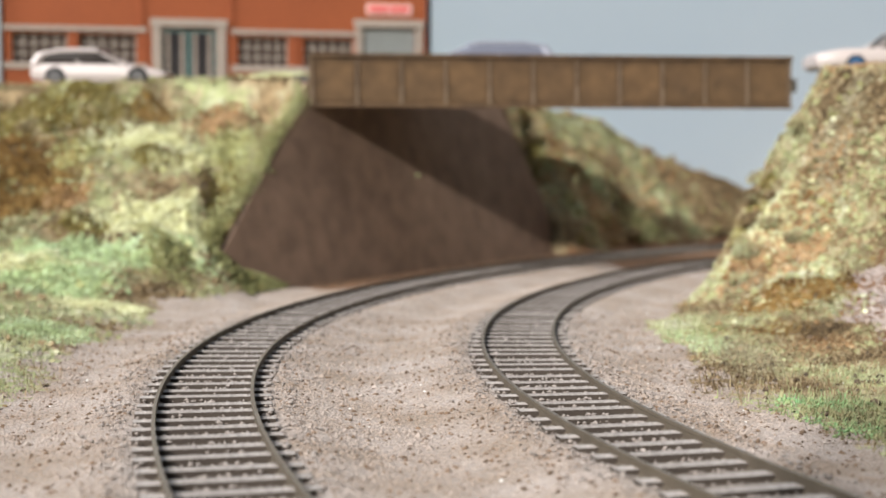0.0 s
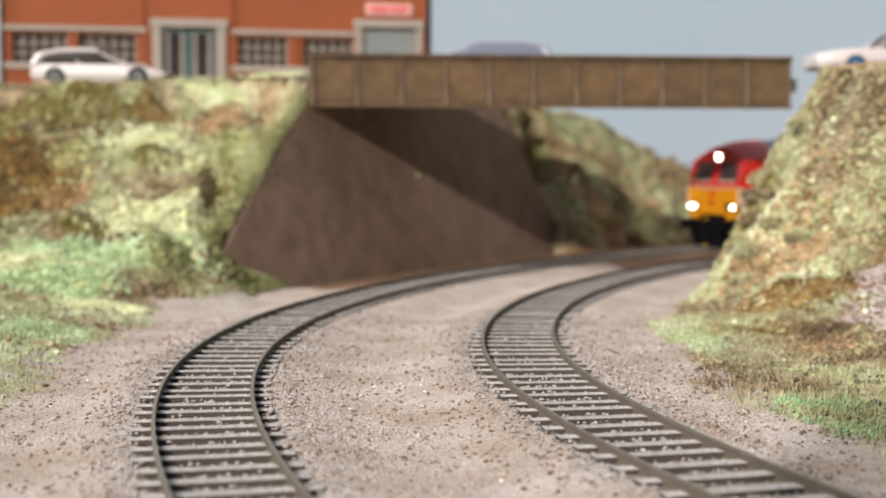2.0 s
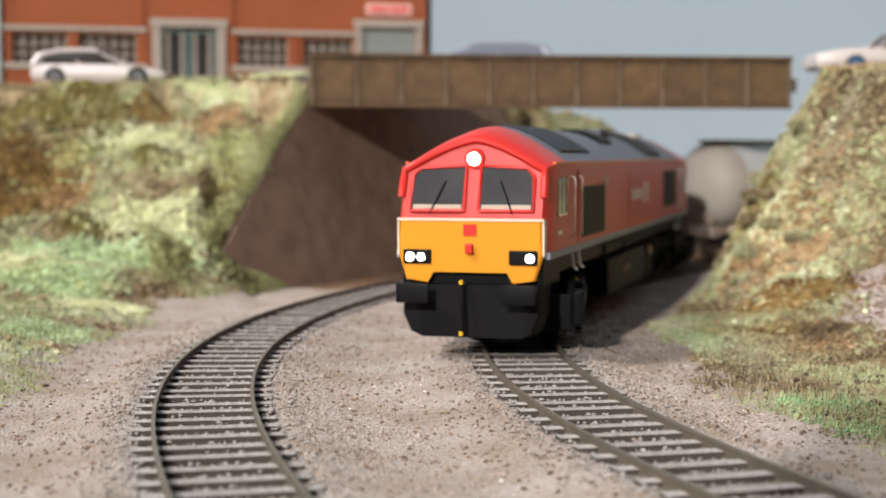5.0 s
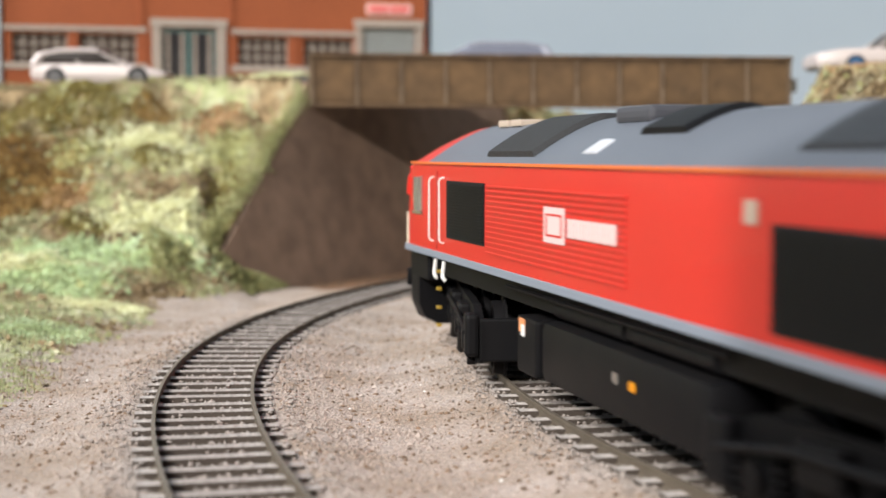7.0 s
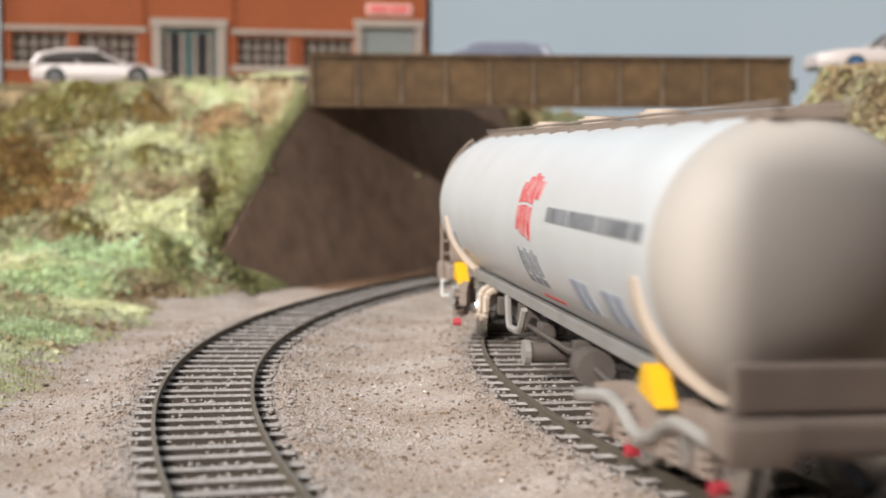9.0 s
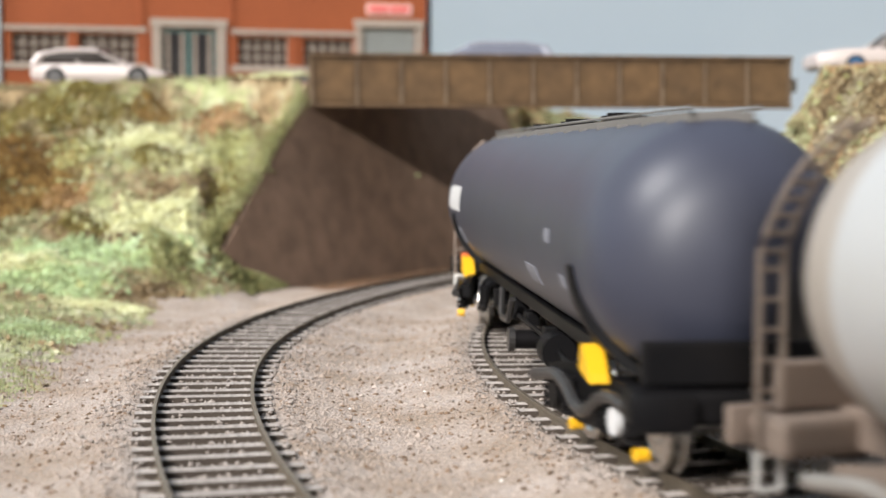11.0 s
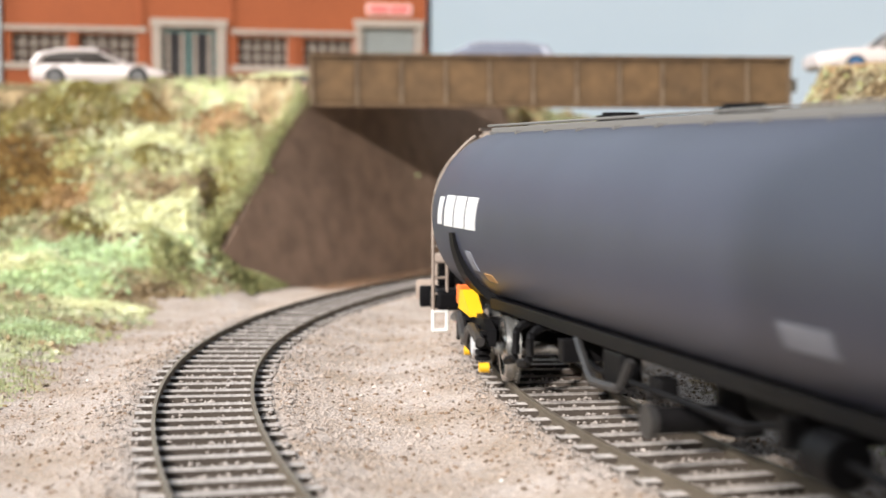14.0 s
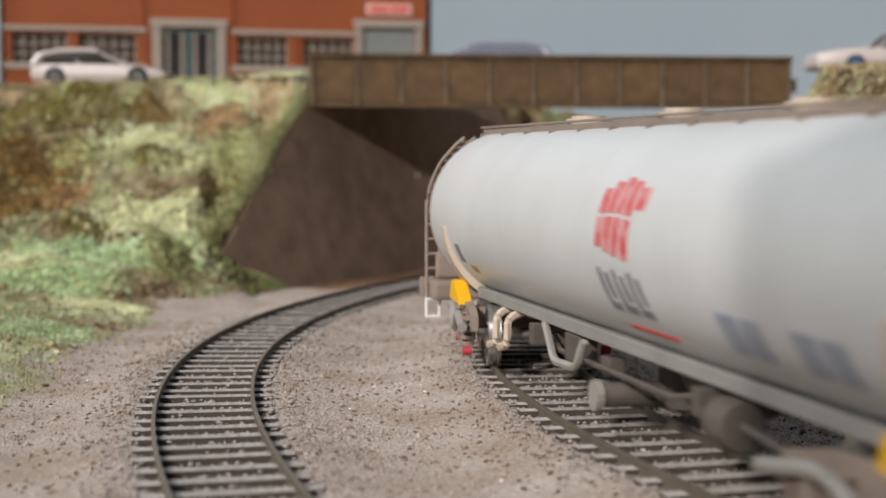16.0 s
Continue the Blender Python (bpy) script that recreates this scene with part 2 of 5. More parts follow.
def ground_height(x, y):
    dl, sl = from_track(LEFT, x, y, -400, 890)
    dr, sr = from_track(RIGHT, x, y, -400, 1000)
    wob = np.array([noise.noise((a / 30, b / 30, 3.1)) for a, b in zip(x.ravel(), y.ravel())]).reshape(x.shape)
    wob2 = np.array([noise.noise((a / 9, b / 9, 7.7)) for a, b in zip(x.ravel(), y.ravel())]).reshape(x.shape)
    bank = lambda u: np.clip(u, 0, 1) ** 1.0
    # near bank beside the abutment
    xb = x + 6 * wob
    left = 72.5 * np.clip(1 - (585 - y - 8 * wob) / 150, 0, 1) ** 1.35
    left = np.maximum(left, 13 * bank((-xb - 82) / 90)) * np.maximum(np.clip((-x - 58) / 26, 0, 1), np.clip((y - 490) / 50, 0, 1) * (x < -20))
    along = (x - WALL_A[0]) * WALL_DIR[0] + (y - WALL_A[1]) * WALL_DIR[1]
    perp = (x - WALL_A[0]) * WALL_N[0] + (y - WALL_A[1]) * WALL_N[1]
    face = 65 / 13.5 * perp - 10
    behind = np.where((along > 12) & (along < 190), np.clip(face, 0, 75), 0)
    left = np.where(along > -62, np.minimum(left, np.clip(face, 0, 90)), left)
    left = np.maximum(left, behind)
    # bank beyond the bridge, along the outer track
    top = np.interp(x, (10, 60, 120, 190, 260), (75, 66, 47, 27, 22))
    far = np.where((sl > 240) & (dl < 0), top * bank((-dl - 46 + 4 * wob) / 34), 0)
    far = np.where((along < 195) & (along > -70), np.minimum(far, np.clip(face, 0, 90)), far)
    # bank inside the curve
    dr_in = dr + 3 * wob
    lim = np.interp(sr, (60, 110, 150, 190, 240, 320), (62, 52, 44, 36, 30, 27))
    steep = np.interp(sr, (60, 150, 200, 240, 300), (140, 105, 56, 38, 34))
    crest = np.interp(sr, (40, 110, 160, 200, 240, 400), (8, 26, 50, 68, 75, 75))
    right = np.where(dr > 0, crest * bank((dr_in - lim) / steep) ** np.interp(sr, (120, 190), (1.15, 1.02)), 0)
    right = np.where(sr > 420, np.where(dr > 0, 75 * bank((dr - 30) / 40), 0), right)
    z = np.maximum(np.maximum(left, far), right)
    rough = np.clip(z / 12, 0.0, 1)
    z = z + rough * (4.5 * wob + 3.2 * wob2) * np.where(z > 72, 0.25, 1)
    bed = np.minimum(np.abs(dl), np.abs(dr))
    return z + np.where(bed < 10.4, 1.75, 2.2 * np.clip((27 - bed) / 12, 0, 1)) + 0.4 * wob2 * (bed > 19)


def dirt_zone(x, y, dl, dr):
    """Rusty earth at the foot of the abutment and under the bridge."""
    return ((dl < -11) & (y > 520 + 6 * np.sin(x / 5))) | ((y > 610 + 8 * np.sin(x / 7)) & (dr < 12))


def turf_zone(x, y, dl, dr, sr):
    """Where turf is laid on the level ground, at the foot of the banks."""
    edge = 5 * np.sin(x / 13 + 1) * np.sin(y / 17) + 2 * np.sin(x / 4.1) * np.sin(y / 5.3)
    ragged = 16 * np.modf(np.abs(np.sin(x * 12.9898 + y * 78.233) * 43758.5))[0] ** 2
    left = (x + edge + 1.3 * ragged < -82) & (y < 620)
    right = (dr + edge - ragged > 35) & (sr < 420)
    return left | right


def rubble_zone(x, y, dr, grow=1.0):
    speck = np.modf(np.abs(np.sin(x * 41.3 + y * 17.9) * 7919.7))[0]
    return (dr > 52 + 8 * np.sin(y / 8)) & (((x - 143) / (38 * grow)) ** 2 + ((y - 378) / (46 * grow)) ** 2 + 0.2 * np.sin(x / 4.3) * np.sin(y / 6.1) + 0.35 * speck < 1.1)


def ground_sheet():
    def axis(fine, coarse):
        a = [fine[0]]
        while a[-1] < fine[1]:
            a.append(a[-1] + fine[2])
        return np.array(sorted(set(coarse) | set(a)))
    xs = axis((-260, 330, 2.5), (-1500, -800, -500, -350, 420, 550, 800, 1100, 1500))
    ys = axis((120, 900, 2.5), (-650, -300, -100, 0, 60, 1000))
    gx, gy = np.meshgrid(xs, ys)
    gz = ground_height(gx, gy)
    gz = np.where((gy < 60) | (gx > 550), np.minimum(gz, 0), gz)
    nx, ny = len(xs), len(ys)
    verts = np.stack([gx.ravel(), gy.ravel(), gz.ravel()], 1) * 0.001
    i = np.arange(nx * ny).reshape(ny, nx)
    faces = np.stack([i[:-1, :-1].ravel(), i[:-1, 1:].ravel(), i[1:, 1:].ravel(), i[1:, :-1].ravel()], 1)
    me = bpy.data.meshes.new("ground")
    me.from_pydata(verts.tolist(), [], faces.tolist())
    me.materials.append(BALLAST)
    me.materials.append(SOIL)
    cz = gz.ravel()[faces].mean(1)
    me.materials.append(CRIB)
    fx, fy = gx.ravel()[faces].mean(1), gy.ravel()[faces].mean(1)
    dl, _ = from_track(LEFT, fx, fy, -400, 890)
    dr, sr = from_track(RIGHT, fx, fy, -400, 1000)
    grass = (cz > 3.0) | turf_zone(fx, fy, dl, dr, sr)
    kinds = np.where(grass, 1, np.where(np.minimum(np.abs(dl), np.abs(dr)) < 10.2, 2, 0))
    me.materials.append(EARTH)
    shade = dirt_zone(fx, fy, dl, dr)
    kinds = np.where(~grass & shade & (kinds == 0), 3, kinds)
    kinds = np.where(rubble_zone(fx, fy, dr, 1.3), 3, kinds)
    me.polygons.foreach_set("material_index", kinds.astype(int).tolist())
    me.polygons.foreach_set("use_smooth", [True] * len(faces))
    return tagged(new("ground", me), "tan ballast bed with earth banks around it", "ground", kind="structure")


ground_sheet()


def rail_mesh(line, off, lo, hi, step=4):
    section = [(-0.75, 1.5, 0), (-0.75, 1.95, 0), (-0.24, 2.2, 0), (-0.22, 3.3, 0), (-0.34, 3.45, 1), (-0.3, 4.0, 1), (0.3, 4.0, 1), (0.34, 3.45, 1),
               (0.22, 3.3, 0), (0.24, 2.2, 0), (0.75, 1.95, 0), (0.75, 1.5, 0)]
    bm = bmesh.new()
    rings = []
    for s in range(lo, hi + 1, step):
        rings.append([(*on_track(line, s, off + u)[:2], z) for u, z, _ in section])
    rows = loft(bm, rings)
    tops = {id(v) for row in rows for v in row[5:7]}
    for f in bm.faces:
        if all(id(v) in tops for v in f.verts):
            f.material_index = 1
    return bm


def track(line, lo, hi, label):
    base = new("track")
    tagged(base, label, "railway track", "running lines")
    for off in (-8.25, 8.25):
        part("rail", rail_mesh(line, off, lo, hi), (RAILSIDE, RAILTOP), base, "brown painted rail with a worn top", smooth=True)
    rng = random.Random(4)
    bm = boxed((-11.6, 11.6, -1.5, 1.5, -2.2, 1.75), bevel=0.12)
    chairs = [(c * 8.25 + s * 1.3 - 0.5, c * 8.25 + s * 1.3 + 0.5, -0.8, 0.8, 1.6, 2.2) for c in (-1, 1) for s in (-1, 1)]
    for x0, x1, y0, y1, z0, z1 in chairs:
        loft(bm, [[(x0 - 0.25, y0, z0), (x1 + 0.25, y0, z0), (x1 + 0.25, y1, z0), (x0 - 0.25, y1, z0)], [(x0 + 0.15, y0 + 0.35, z1 - 0.3), (x1 - 0.15, y0 + 0.35, z1 - 0.3), (x1 - 0.15, y1 - 0.35, z1 - 0.3), (x0 + 0.15, y1 - 0.35, z1 - 0.3)]])
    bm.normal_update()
    # Pale tops; the other faces take the side colour with shade painted in.
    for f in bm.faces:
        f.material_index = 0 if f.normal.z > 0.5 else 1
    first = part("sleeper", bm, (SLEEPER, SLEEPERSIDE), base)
    shared = first.data
    made = 0
    for s in np.arange(lo + 3, hi, 7.9):
        x, y, t = on_track(line, float(s))
        ob = first if made == 0 else new("sleeper", shared)
        ob.parent = base
        ob.matrix_basis = pose(x / 1000, y / 1000, 0.00105 + 0.0001 * rng.uniform(-1.5, 1), 0, 0, -math.degrees(t) + rng.uniform(-0.7, 0.7))
        made += 1
    return base


track(LEFT, -300, 480, "brown-railed model track curving through tan ballast")
track(RIGHT, -300, 620, "model track carrying the train past the grassy bank")


# ---- abutment and bridge ----
def wall_point(a, z, back=0.0):
    q = WALL_A + WALL_DIR * a + WALL_N * (13.5 * z / 65 + back)
    return (q[0], q[1], z)


def abutment():
    bm = bmesh.new()
    outline = [(-69, -2), (208, -2), (168, 66), (166, 73), (16, 73), (13, 66)]
    front = [bm.verts.new(wall_point(a, z)) for a, z in outline]
    back = [bm.verts.new(wall_point(a, z, 2.5)) for a, z in outline]
    bm.faces.new(front)
    bm.faces.new(back[::-1])
    for i in range(len(outline)):
        j = (i + 1) % len(outline)
        bm.faces.new((front[i], back[i], back[j], front[j]))
    bmesh.ops.recalc_face_normals(bm, faces=bm.faces)
    ob = part("abutment", bm, CONCRETE)
    tagged(ob, "plain brown card abutment leaning back under the bridge", "bridge abutment")


abutment()
B0, B1 = Vector((-49.3, 560.0, 0)), Vector((133.0, 581.0, 0))
BX = (B1 - B0).normalized()
BY = Vector((-BX.y, BX.x, 0))
BLEN = (B1 - B0).length


def bridge():
    base = new("road_bridge")
    tagged(base, "weathered brown plate girder road bridge over the tracks", "bridge")
    base.matrix_world = Matrix.Translation(B0 / 1000) @ pose(0, 0, 0, 0, 0, math.degrees(math.atan2(BX.y, BX.x)))
    part("girder", boxed((0, BLEN, 0, 2.5, 64.6, 82.0), bevel=0.3), GIRDER, base)
    part("top_flange", boxed((0, BLEN, -1.4, 3.6, 82.0, 83.3), bevel=0.25), GIRDER, base)
    part("bottom_flange", boxed((0, BLEN, -1.4, 3.6, 63.6, 64.6), bevel=0.25), GIRDER, base)
    n = 12
    for i in range(n):
        x = 1.2 + (BLEN - 2.4) * i / (n - 1)
        part("stiffener", boxed((x - 0.22, x + 0.22, -1.0, 0, 64.6, 81.4), (x - 0.5, x + 0.5, -1.05, -0.85, 64.6, 71.0)), STIFF, base)
        part("plate_panel", boxed((x + 1.2, x + (BLEN - 2.4) / (n - 1) - 1.2, -0.35, 0, 66.0, 80.4), bevel=0.12), PANEL, base) if i < n - 1 else None
    part("deck", boxed((-6, BLEN + 3, 2.6, 50, 70.0, 75.2)), TARMAC, base, "dark road deck")
    part("rear_parapet", boxed((4, BLEN - 14, 50, 52, 70.0, 78.0)), GIRDER, base)


bridge()

# ---- backdrop ----
bm = boxed((-1300, 196, 5.6, 11.6, -20, 620))
board = part("backdrop", bm, SKYBOARD)
bend = part("backdrop", boxed((0, 1400, 0, 6, -20, 620)), SKYBOARD)
bend.matrix_world = Matrix.Translation((-0.006, 0.7285, 0)) @ pose(0, 0, 0, 0, 0, 31.8)
tagged(bend, "pale blue painted sky board angled behind the tracks", "backdrop", kind="structure")
board.matrix_world = Matrix.Translation((-0.1964, 0.672, 0)) @ pose(0, 0, 0, 0, 0, 14.848)
tagged(board, "pale blue painted sky board behind the layout", "backdrop", kind="structure")

# ---- the hall round the layout ----
HALLWALL = material("hall_wall", (0.17, 0.16, 0.15), 0.9, 0, (0.14, 0.135, 0.13), 0.8, 0.5)
tagged(part("hall_floor", boxed((-6000, 6000, -6500, 5000, -1010, -1000)), material("hall_carpet", (0.10, 0.10, 0.11), 0.95, 0, (0.08, 0.08, 0.09), 2, 0.5)),
       "dark hall carpet under the layout", "floor", kind="structure")
for name, span in (("wall_south", (-6000, 6000, -6600, -6500, -1000, 1900)), ("wall_north", (-6000, 6000, 4900, 5000, -1000, 1900)),
                   ("wall_west", (-6100, -6000, -6500, 5000, -1000, 1900)), ("wall_east", (2600, 2700, -6500, 5000, -1000, 3200))):
    tagged(part(name, boxed(span), HALLWALL), "plain wall of the exhibition hall", "wall", kind="structure")
BLOCKER = material("blocker_dark", (0.03, 0.03, 0.034), 0.95, 0, (0.045, 0.043, 0.045), 3, 0.5)
# Added out of view: keeps the low lamp off the near right, like a camera's shadow.
tagged(part("sun_blocker", boxed((-46, 14, -65, -50, -12, 140)), BLOCKER), "unseen low dark block added behind the camera to shade the near right", "wall", kind="structure")
# Added out of view: cuts room light on near-right surfaces; gap lets the train through.
tagged(part("ambient_blocker", boxed((14, 88, -65, -50, -12, 900), (174, 1500, -65, -50, -12, 900), (88, 174, -65, -50, 72, 900)), BLOCKER), "unseen tall dark sheet added to cut room light, with an opening for the train", "wall", kind="structure")

# ---- building and cars on the plateau ----
PLATEAU = 75.0


PANE = material("dim_pane", (0.06, 0.04, 0.03), 0.5, spec=0.2)
CARGLASS = material("car_glass", (0.035, 0.028, 0.025), 0.45, spec=0.15)
BARPAINT = material("window_bar_white", (0.43, 0.37, 0.32), 0.7)


def building():
    base = new("brick_building")
    tagged(base, "orange brick works building with cream stone trim", "building")
    base.matrix_world = Matrix.Translation((-0.1964, 0.672, 0)) @ pose(0, 0, 0, 0, 0, 14.848)
    z0, z1, u0, u1 = PLATEAU - 5, 152.0, -70.0, 195.0
    holes = [(-28, -4, 86.5, 100.3), (6.1, 30.0, 86.5, 100.3), (35.2, 60.3, 86.5, 100.3), (71.3, 96.0, z0, 103.2), (105.7, 129.0, 86.5, 100.1),
             (136.3, 159.7, 86.5, 100.0), (163.8, 189.7, z0, 105.7)]
    u = u0
    for a, b, lo, hi in holes:
        part("wall_panel", boxed((u, a, 0, 3, z0, z1)), BRICK, base)
        if lo > z0:
            part("wall_panel", boxed((a, b, 0, 3, z0, lo)), BRICK, base)
        part("wall_panel", boxed((a, b, 0, 3, hi, z1)), BRICK, base)
        u = b
    part("wall_panel", boxed((u, u1, 0, 3, z0, z1)), BRICK, base)
    part("backing", boxed((u0, u1, 3.1, 5.4, z0, z1)), material("backing_dark", (0.05, 0.045, 0.04), 0.9), base)
    part("roof_edge", boxed((u0 - 1, u1 + 1, -1.5, 5.3, z1, z1 + 2)), TARMAC, base)
    for a in (62.5, 102.8):
        part("pilaster", boxed((a - 0.9, a + 0.9, -1.0, 0, 104, z1)), BRICK, base)
    for a, b, lo, hi in holes:
        if hi < 102:
            win = part("window", boxed((a, b, 2.4, 2.7, lo, hi)), PANE, base, "dark multi-paned window with white bars")
            for i in range(6):
                x = a + (b - a) * i / 5
                w = 0.5 if i in (0, 5) else 0.28
                part("glazing_bar", boxed((x - w, x + w, 1.6, 2.3, lo, hi)), BARPAINT, win)
            for j in range(4):
                z = lo + (hi - lo) * j / 3
                part("glazing_bar", boxed((a, b, 1.7, 2.25, z - 0.26, z + 0.26)), BARPAINT, win)
            part("brick_pier", boxed((b + 1.4, b + 4.4, -0.8, 0, 83, 101)), BRICK, base)
    for a, b in ((-60, 64.8), (102.6, 160.2)):
        part("lintel_band", boxed((a, b, -1.2, 0, 101.2, 103.4)), RENDERED, base, "cream lintel band")
        part("sill_band", boxed((a, b, -1.2, 0, 84.2, 87.0)), RENDERED, base, "cream sill band")
    for a, b, top, w in ((71.3, 96.0, 107.6, 4.2), (163.8, 189.7, 109.2, 3.0)):
        part("door_jamb", boxed((a - w, a, -1.6, 0, z0, top - 3.6)), RENDERED, base, "cream door jamb")
        part("door_jamb", boxed((b, b + w, -1.6, 0, z0, top - 3.6)), RENDERED, base, "cream door jamb")
        part("door_head", boxed((a - w - 0.8, b + w + 0.8, -2.0, 0, top - 3.6, top)), RENDERED, base, "cream door head")
    green = material("green_door_frame", (0.10, 0.17, 0.16), 0.5)
    for a in (71.4, 83.7):
        leaf = part("door", boxed((a, a + 12.2, 1.8, 2.4, z0, 103.0)), GLASS, base, "glazed green double door leaf")
        part("door_frame", boxed((a, a + 1.0, 0.9, 1.8, z0, 103), (a + 11.2, a + 12.2, 0.9, 1.8, z0, 103), (a, a + 12.2, 0.9, 1.8, 101.6, 103)), green, leaf)
        part("door_strip", boxed((a + 2.2, a + 3.6, 0.9, 1.8, z0, 101.5), (a + 8.6, a + 10.0, 0.9, 1.8, z0, 101.5)), RENDERED, leaf)
    grey = material("shutter_grey", (0.29, 0.305, 0.30), 0.6)
    for i in range(17):
        part("shutter_slat", boxed((163.8, 189.7, 1.2, 1.9, z0 + 2.05 * i, z0 + 2.05 * i + 1.85), bevel=0.2), grey, base)
    sign = part("sign_board", boxed((166, 187.8, -0.8, 0, 111.6, 116.8)), material("sign_pink", (0.78, 0.45, 0.40), 0.6), base, "pale sign board with red lettering bar")
    part("lettering_bar", boxed((167.5, 176.5, -1.1, -0.8, 113.0, 115.4), (177.5, 186.3, -1.1, -0.8, 113.0, 115.4)), material("sign_red", (0.70, 0.10, 0.10), 0.6), sign)
    bm = bmesh.new()
    tube(bm, (1.0, -1.5, z0), (1.0, -1.5, z1), 1.1)
    part("downpipe", bm, material("pipe_grey", (0.3, 0.31, 0.33), 0.5), base, "grey downpipe")


building()


def car(paint, label, place, turn, length=55.0, width=23.0, height=19.5, hatch=True, rim=None, glass=None):
    base = new("car")
    tagged(base, label, "car", "cars on the road")
    base.matrix_world = pose(*place, 0, 0, turn)
    L, H, w = length / 2, height, width / 2
    bm = bmesh.new()
    if hatch:
        line = [(-L, 0.30, 0.42), (-L + 1, 0.22, 0.56), (-L + 6, 0.16, 0.60), (-8, 0.14, 0.60), (8, 0.14, 0.59), (L - 17, 0.14, 0.57), (L - 8, 0.15, 0.52), (L - 2, 0.18, 0.42), (L, 0.26, 0.36)]
        roof = [(-L + 1.5, 0.58), (-L + 5, 0.92), (-L + 12, 1.0), (0, 1.0), (L - 26, 0.95), (L - 15, 0.58)]
    else:
        line = [(-L, 0.30, 0.45), (-L + 1, 0.22, 0.58), (-L + 8, 0.16, 0.64), (-8, 0.14, 0.63), (6, 0.14, 0.60), (L - 20, 0.14, 0.60), (L - 10, 0.15, 0.58), (L - 2, 0.16, 0.50), (L, 0.22, 0.42)]
        roof = [(-L + 4, 0.62), (-L + 10, 0.9), (-L + 16, 1.0), (-8, 1.0), (-3, 0.94), (L - 23, 0.6)]

    def ring(x, lo, hi, k, shrink):
        a = w * k
        return [(x, -a * 0.92, lo), (x, -a, lo + (hi - lo) * 0.3), (x, -a, lo + (hi - lo) * 0.65), (x, -a * shrink, hi), (x, 0, hi + 0.25), (x, a * shrink, hi),
                (x, a, lo + (hi - lo) * 0.65), (x, a, lo + (hi - lo) * 0.3), (x, a * 0.92, lo)]
    loft(bm, [ring(x, lo * H, hi * H, 1 if abs(x) < L - 3 else 0.9 if abs(x) < L else 0.8, 0.9) for x, lo, hi in line])
    part("body", bm, paint, base, smooth=True)
    bm = bmesh.new()
    loft(bm, [ring(x, 0.55 * H, max(z, 0.56) * H - 0.4, 0.84, 0.9) for x, z in roof])
    part("glasshouse", bm, glass or CARGLASS, base, "tinted car glass", smooth=True)
    bm = bmesh.new()
    top = [p for p in roof if p[1] > 0.85]
    loft(bm, [ring(x, z * H - 1.9, z * H + 0.1, 0.83, 0.84) for x, z in top])
    part("roof", bm, paint, base, smooth=True)
    for x0, z0, x1, z1 in ((roof[0][0], roof[0][1], top[0][0], top[0][1]), (roof[-1][0], roof[-1][1], top[-1][0], top[-1][1]), ((roof[0][0] + roof[-1][0]) / 2, 0.58, (top[0][0] + top[-1][0]) / 2, 1.0)):
        for sgn in (1, -1):
            bm = bmesh.new()
            wire(bm, [(x0, sgn * w * 0.84, z0 * H), (x1, sgn * w * 0.74, z1 * H - 1)], 1.7 if hatch and x0 == roof[0][0] else 0.45)
            part("pillar", bm, paint, base)
    for x in (-L + 10.5, L - (10.0 if hatch else 14.5)):
        for sgn in (1, -1):
            bm = bmesh.new()
            tube(bm, (x, sgn * (w - 3.2), 4.1), (x, sgn * (w + 0.15), 4.1), 4.1, 20)
            wheel = part("wheel", bm, BLACK, base, smooth=True)
            bm = bmesh.new()
            tube(bm, (x, sgn * w, 4.1), (x, sgn * (w + 0.4), 4.1), 2.7 if hatch else 3.1, 16)
            part("hub", bm, rim or BRIGHT, wheel)
    return base


MARKWHITE = material("mark_white", (0.56, 0.55, 0.55), 0.6, spec=0.2)
CARWHITE = material("car_white", (0.54, 0.465, 0.44), 0.42, coat=0.1)
car(CARWHITE, "white hatchback parked on the grassy road edge", (-0.1352, 0.606, 0.0722), -2, length=53, height=15.6, rim=material("hub_grey", (0.09, 0.085, 0.085), 0.6))
car(material("car_silver", (0.36, 0.37, 0.43), 0.35, 0.3), "silver estate car on the bridge", (0.0140, 0.612, 0.0753), 184, length=60, height=15.8, glass=material("pale_glass", (0.19, 0.20, 0.25), 0.2))
car(CARWHITE, "white sports coupe with blue wheels on the bank", (0.1690, 0.590, 0.0758), 180 + 3, length=55, height=18.0, hatch=False,
    rim=material("blue_rim", (0.06, 0.16, 0.33), 0.4, 0.3))


# ---- locomotive ----
def section(w, zg, zr, x, rake=0.0, z0=21.3):
    """Half outline of the body: side, gutter, curved roof. x is moved back with height above the nose."""
    pts = [(w, z0), (w, 24.0), (w, 28.6), (w, 33.0), (w * 0.995, 37.0), (w * 0.985, zg)]
    n = 8
    for i in range(1, n + 1):
        u = 1 - i / n
        pts.append((w * 0.97 * u, zg + (zr - zg) * (1 - u ** 1.5)))
    full = pts + [(-y, z) for y, z in pts[-2::-1]]
    out = []
    for y, z in full:
        dx = rake * max(0.0, z - 28.6) / 13
        out.append((x - math.copysign(dx, x), y, z + RAIL))
    return out


def roof_z(y, zg=40.2, zr=48.4, w=16.6):
    c = min(abs(y) / (w * 0.97), 1.0)
    return zg + (zr - zg) * (1 - c ** 1.5) + RAIL


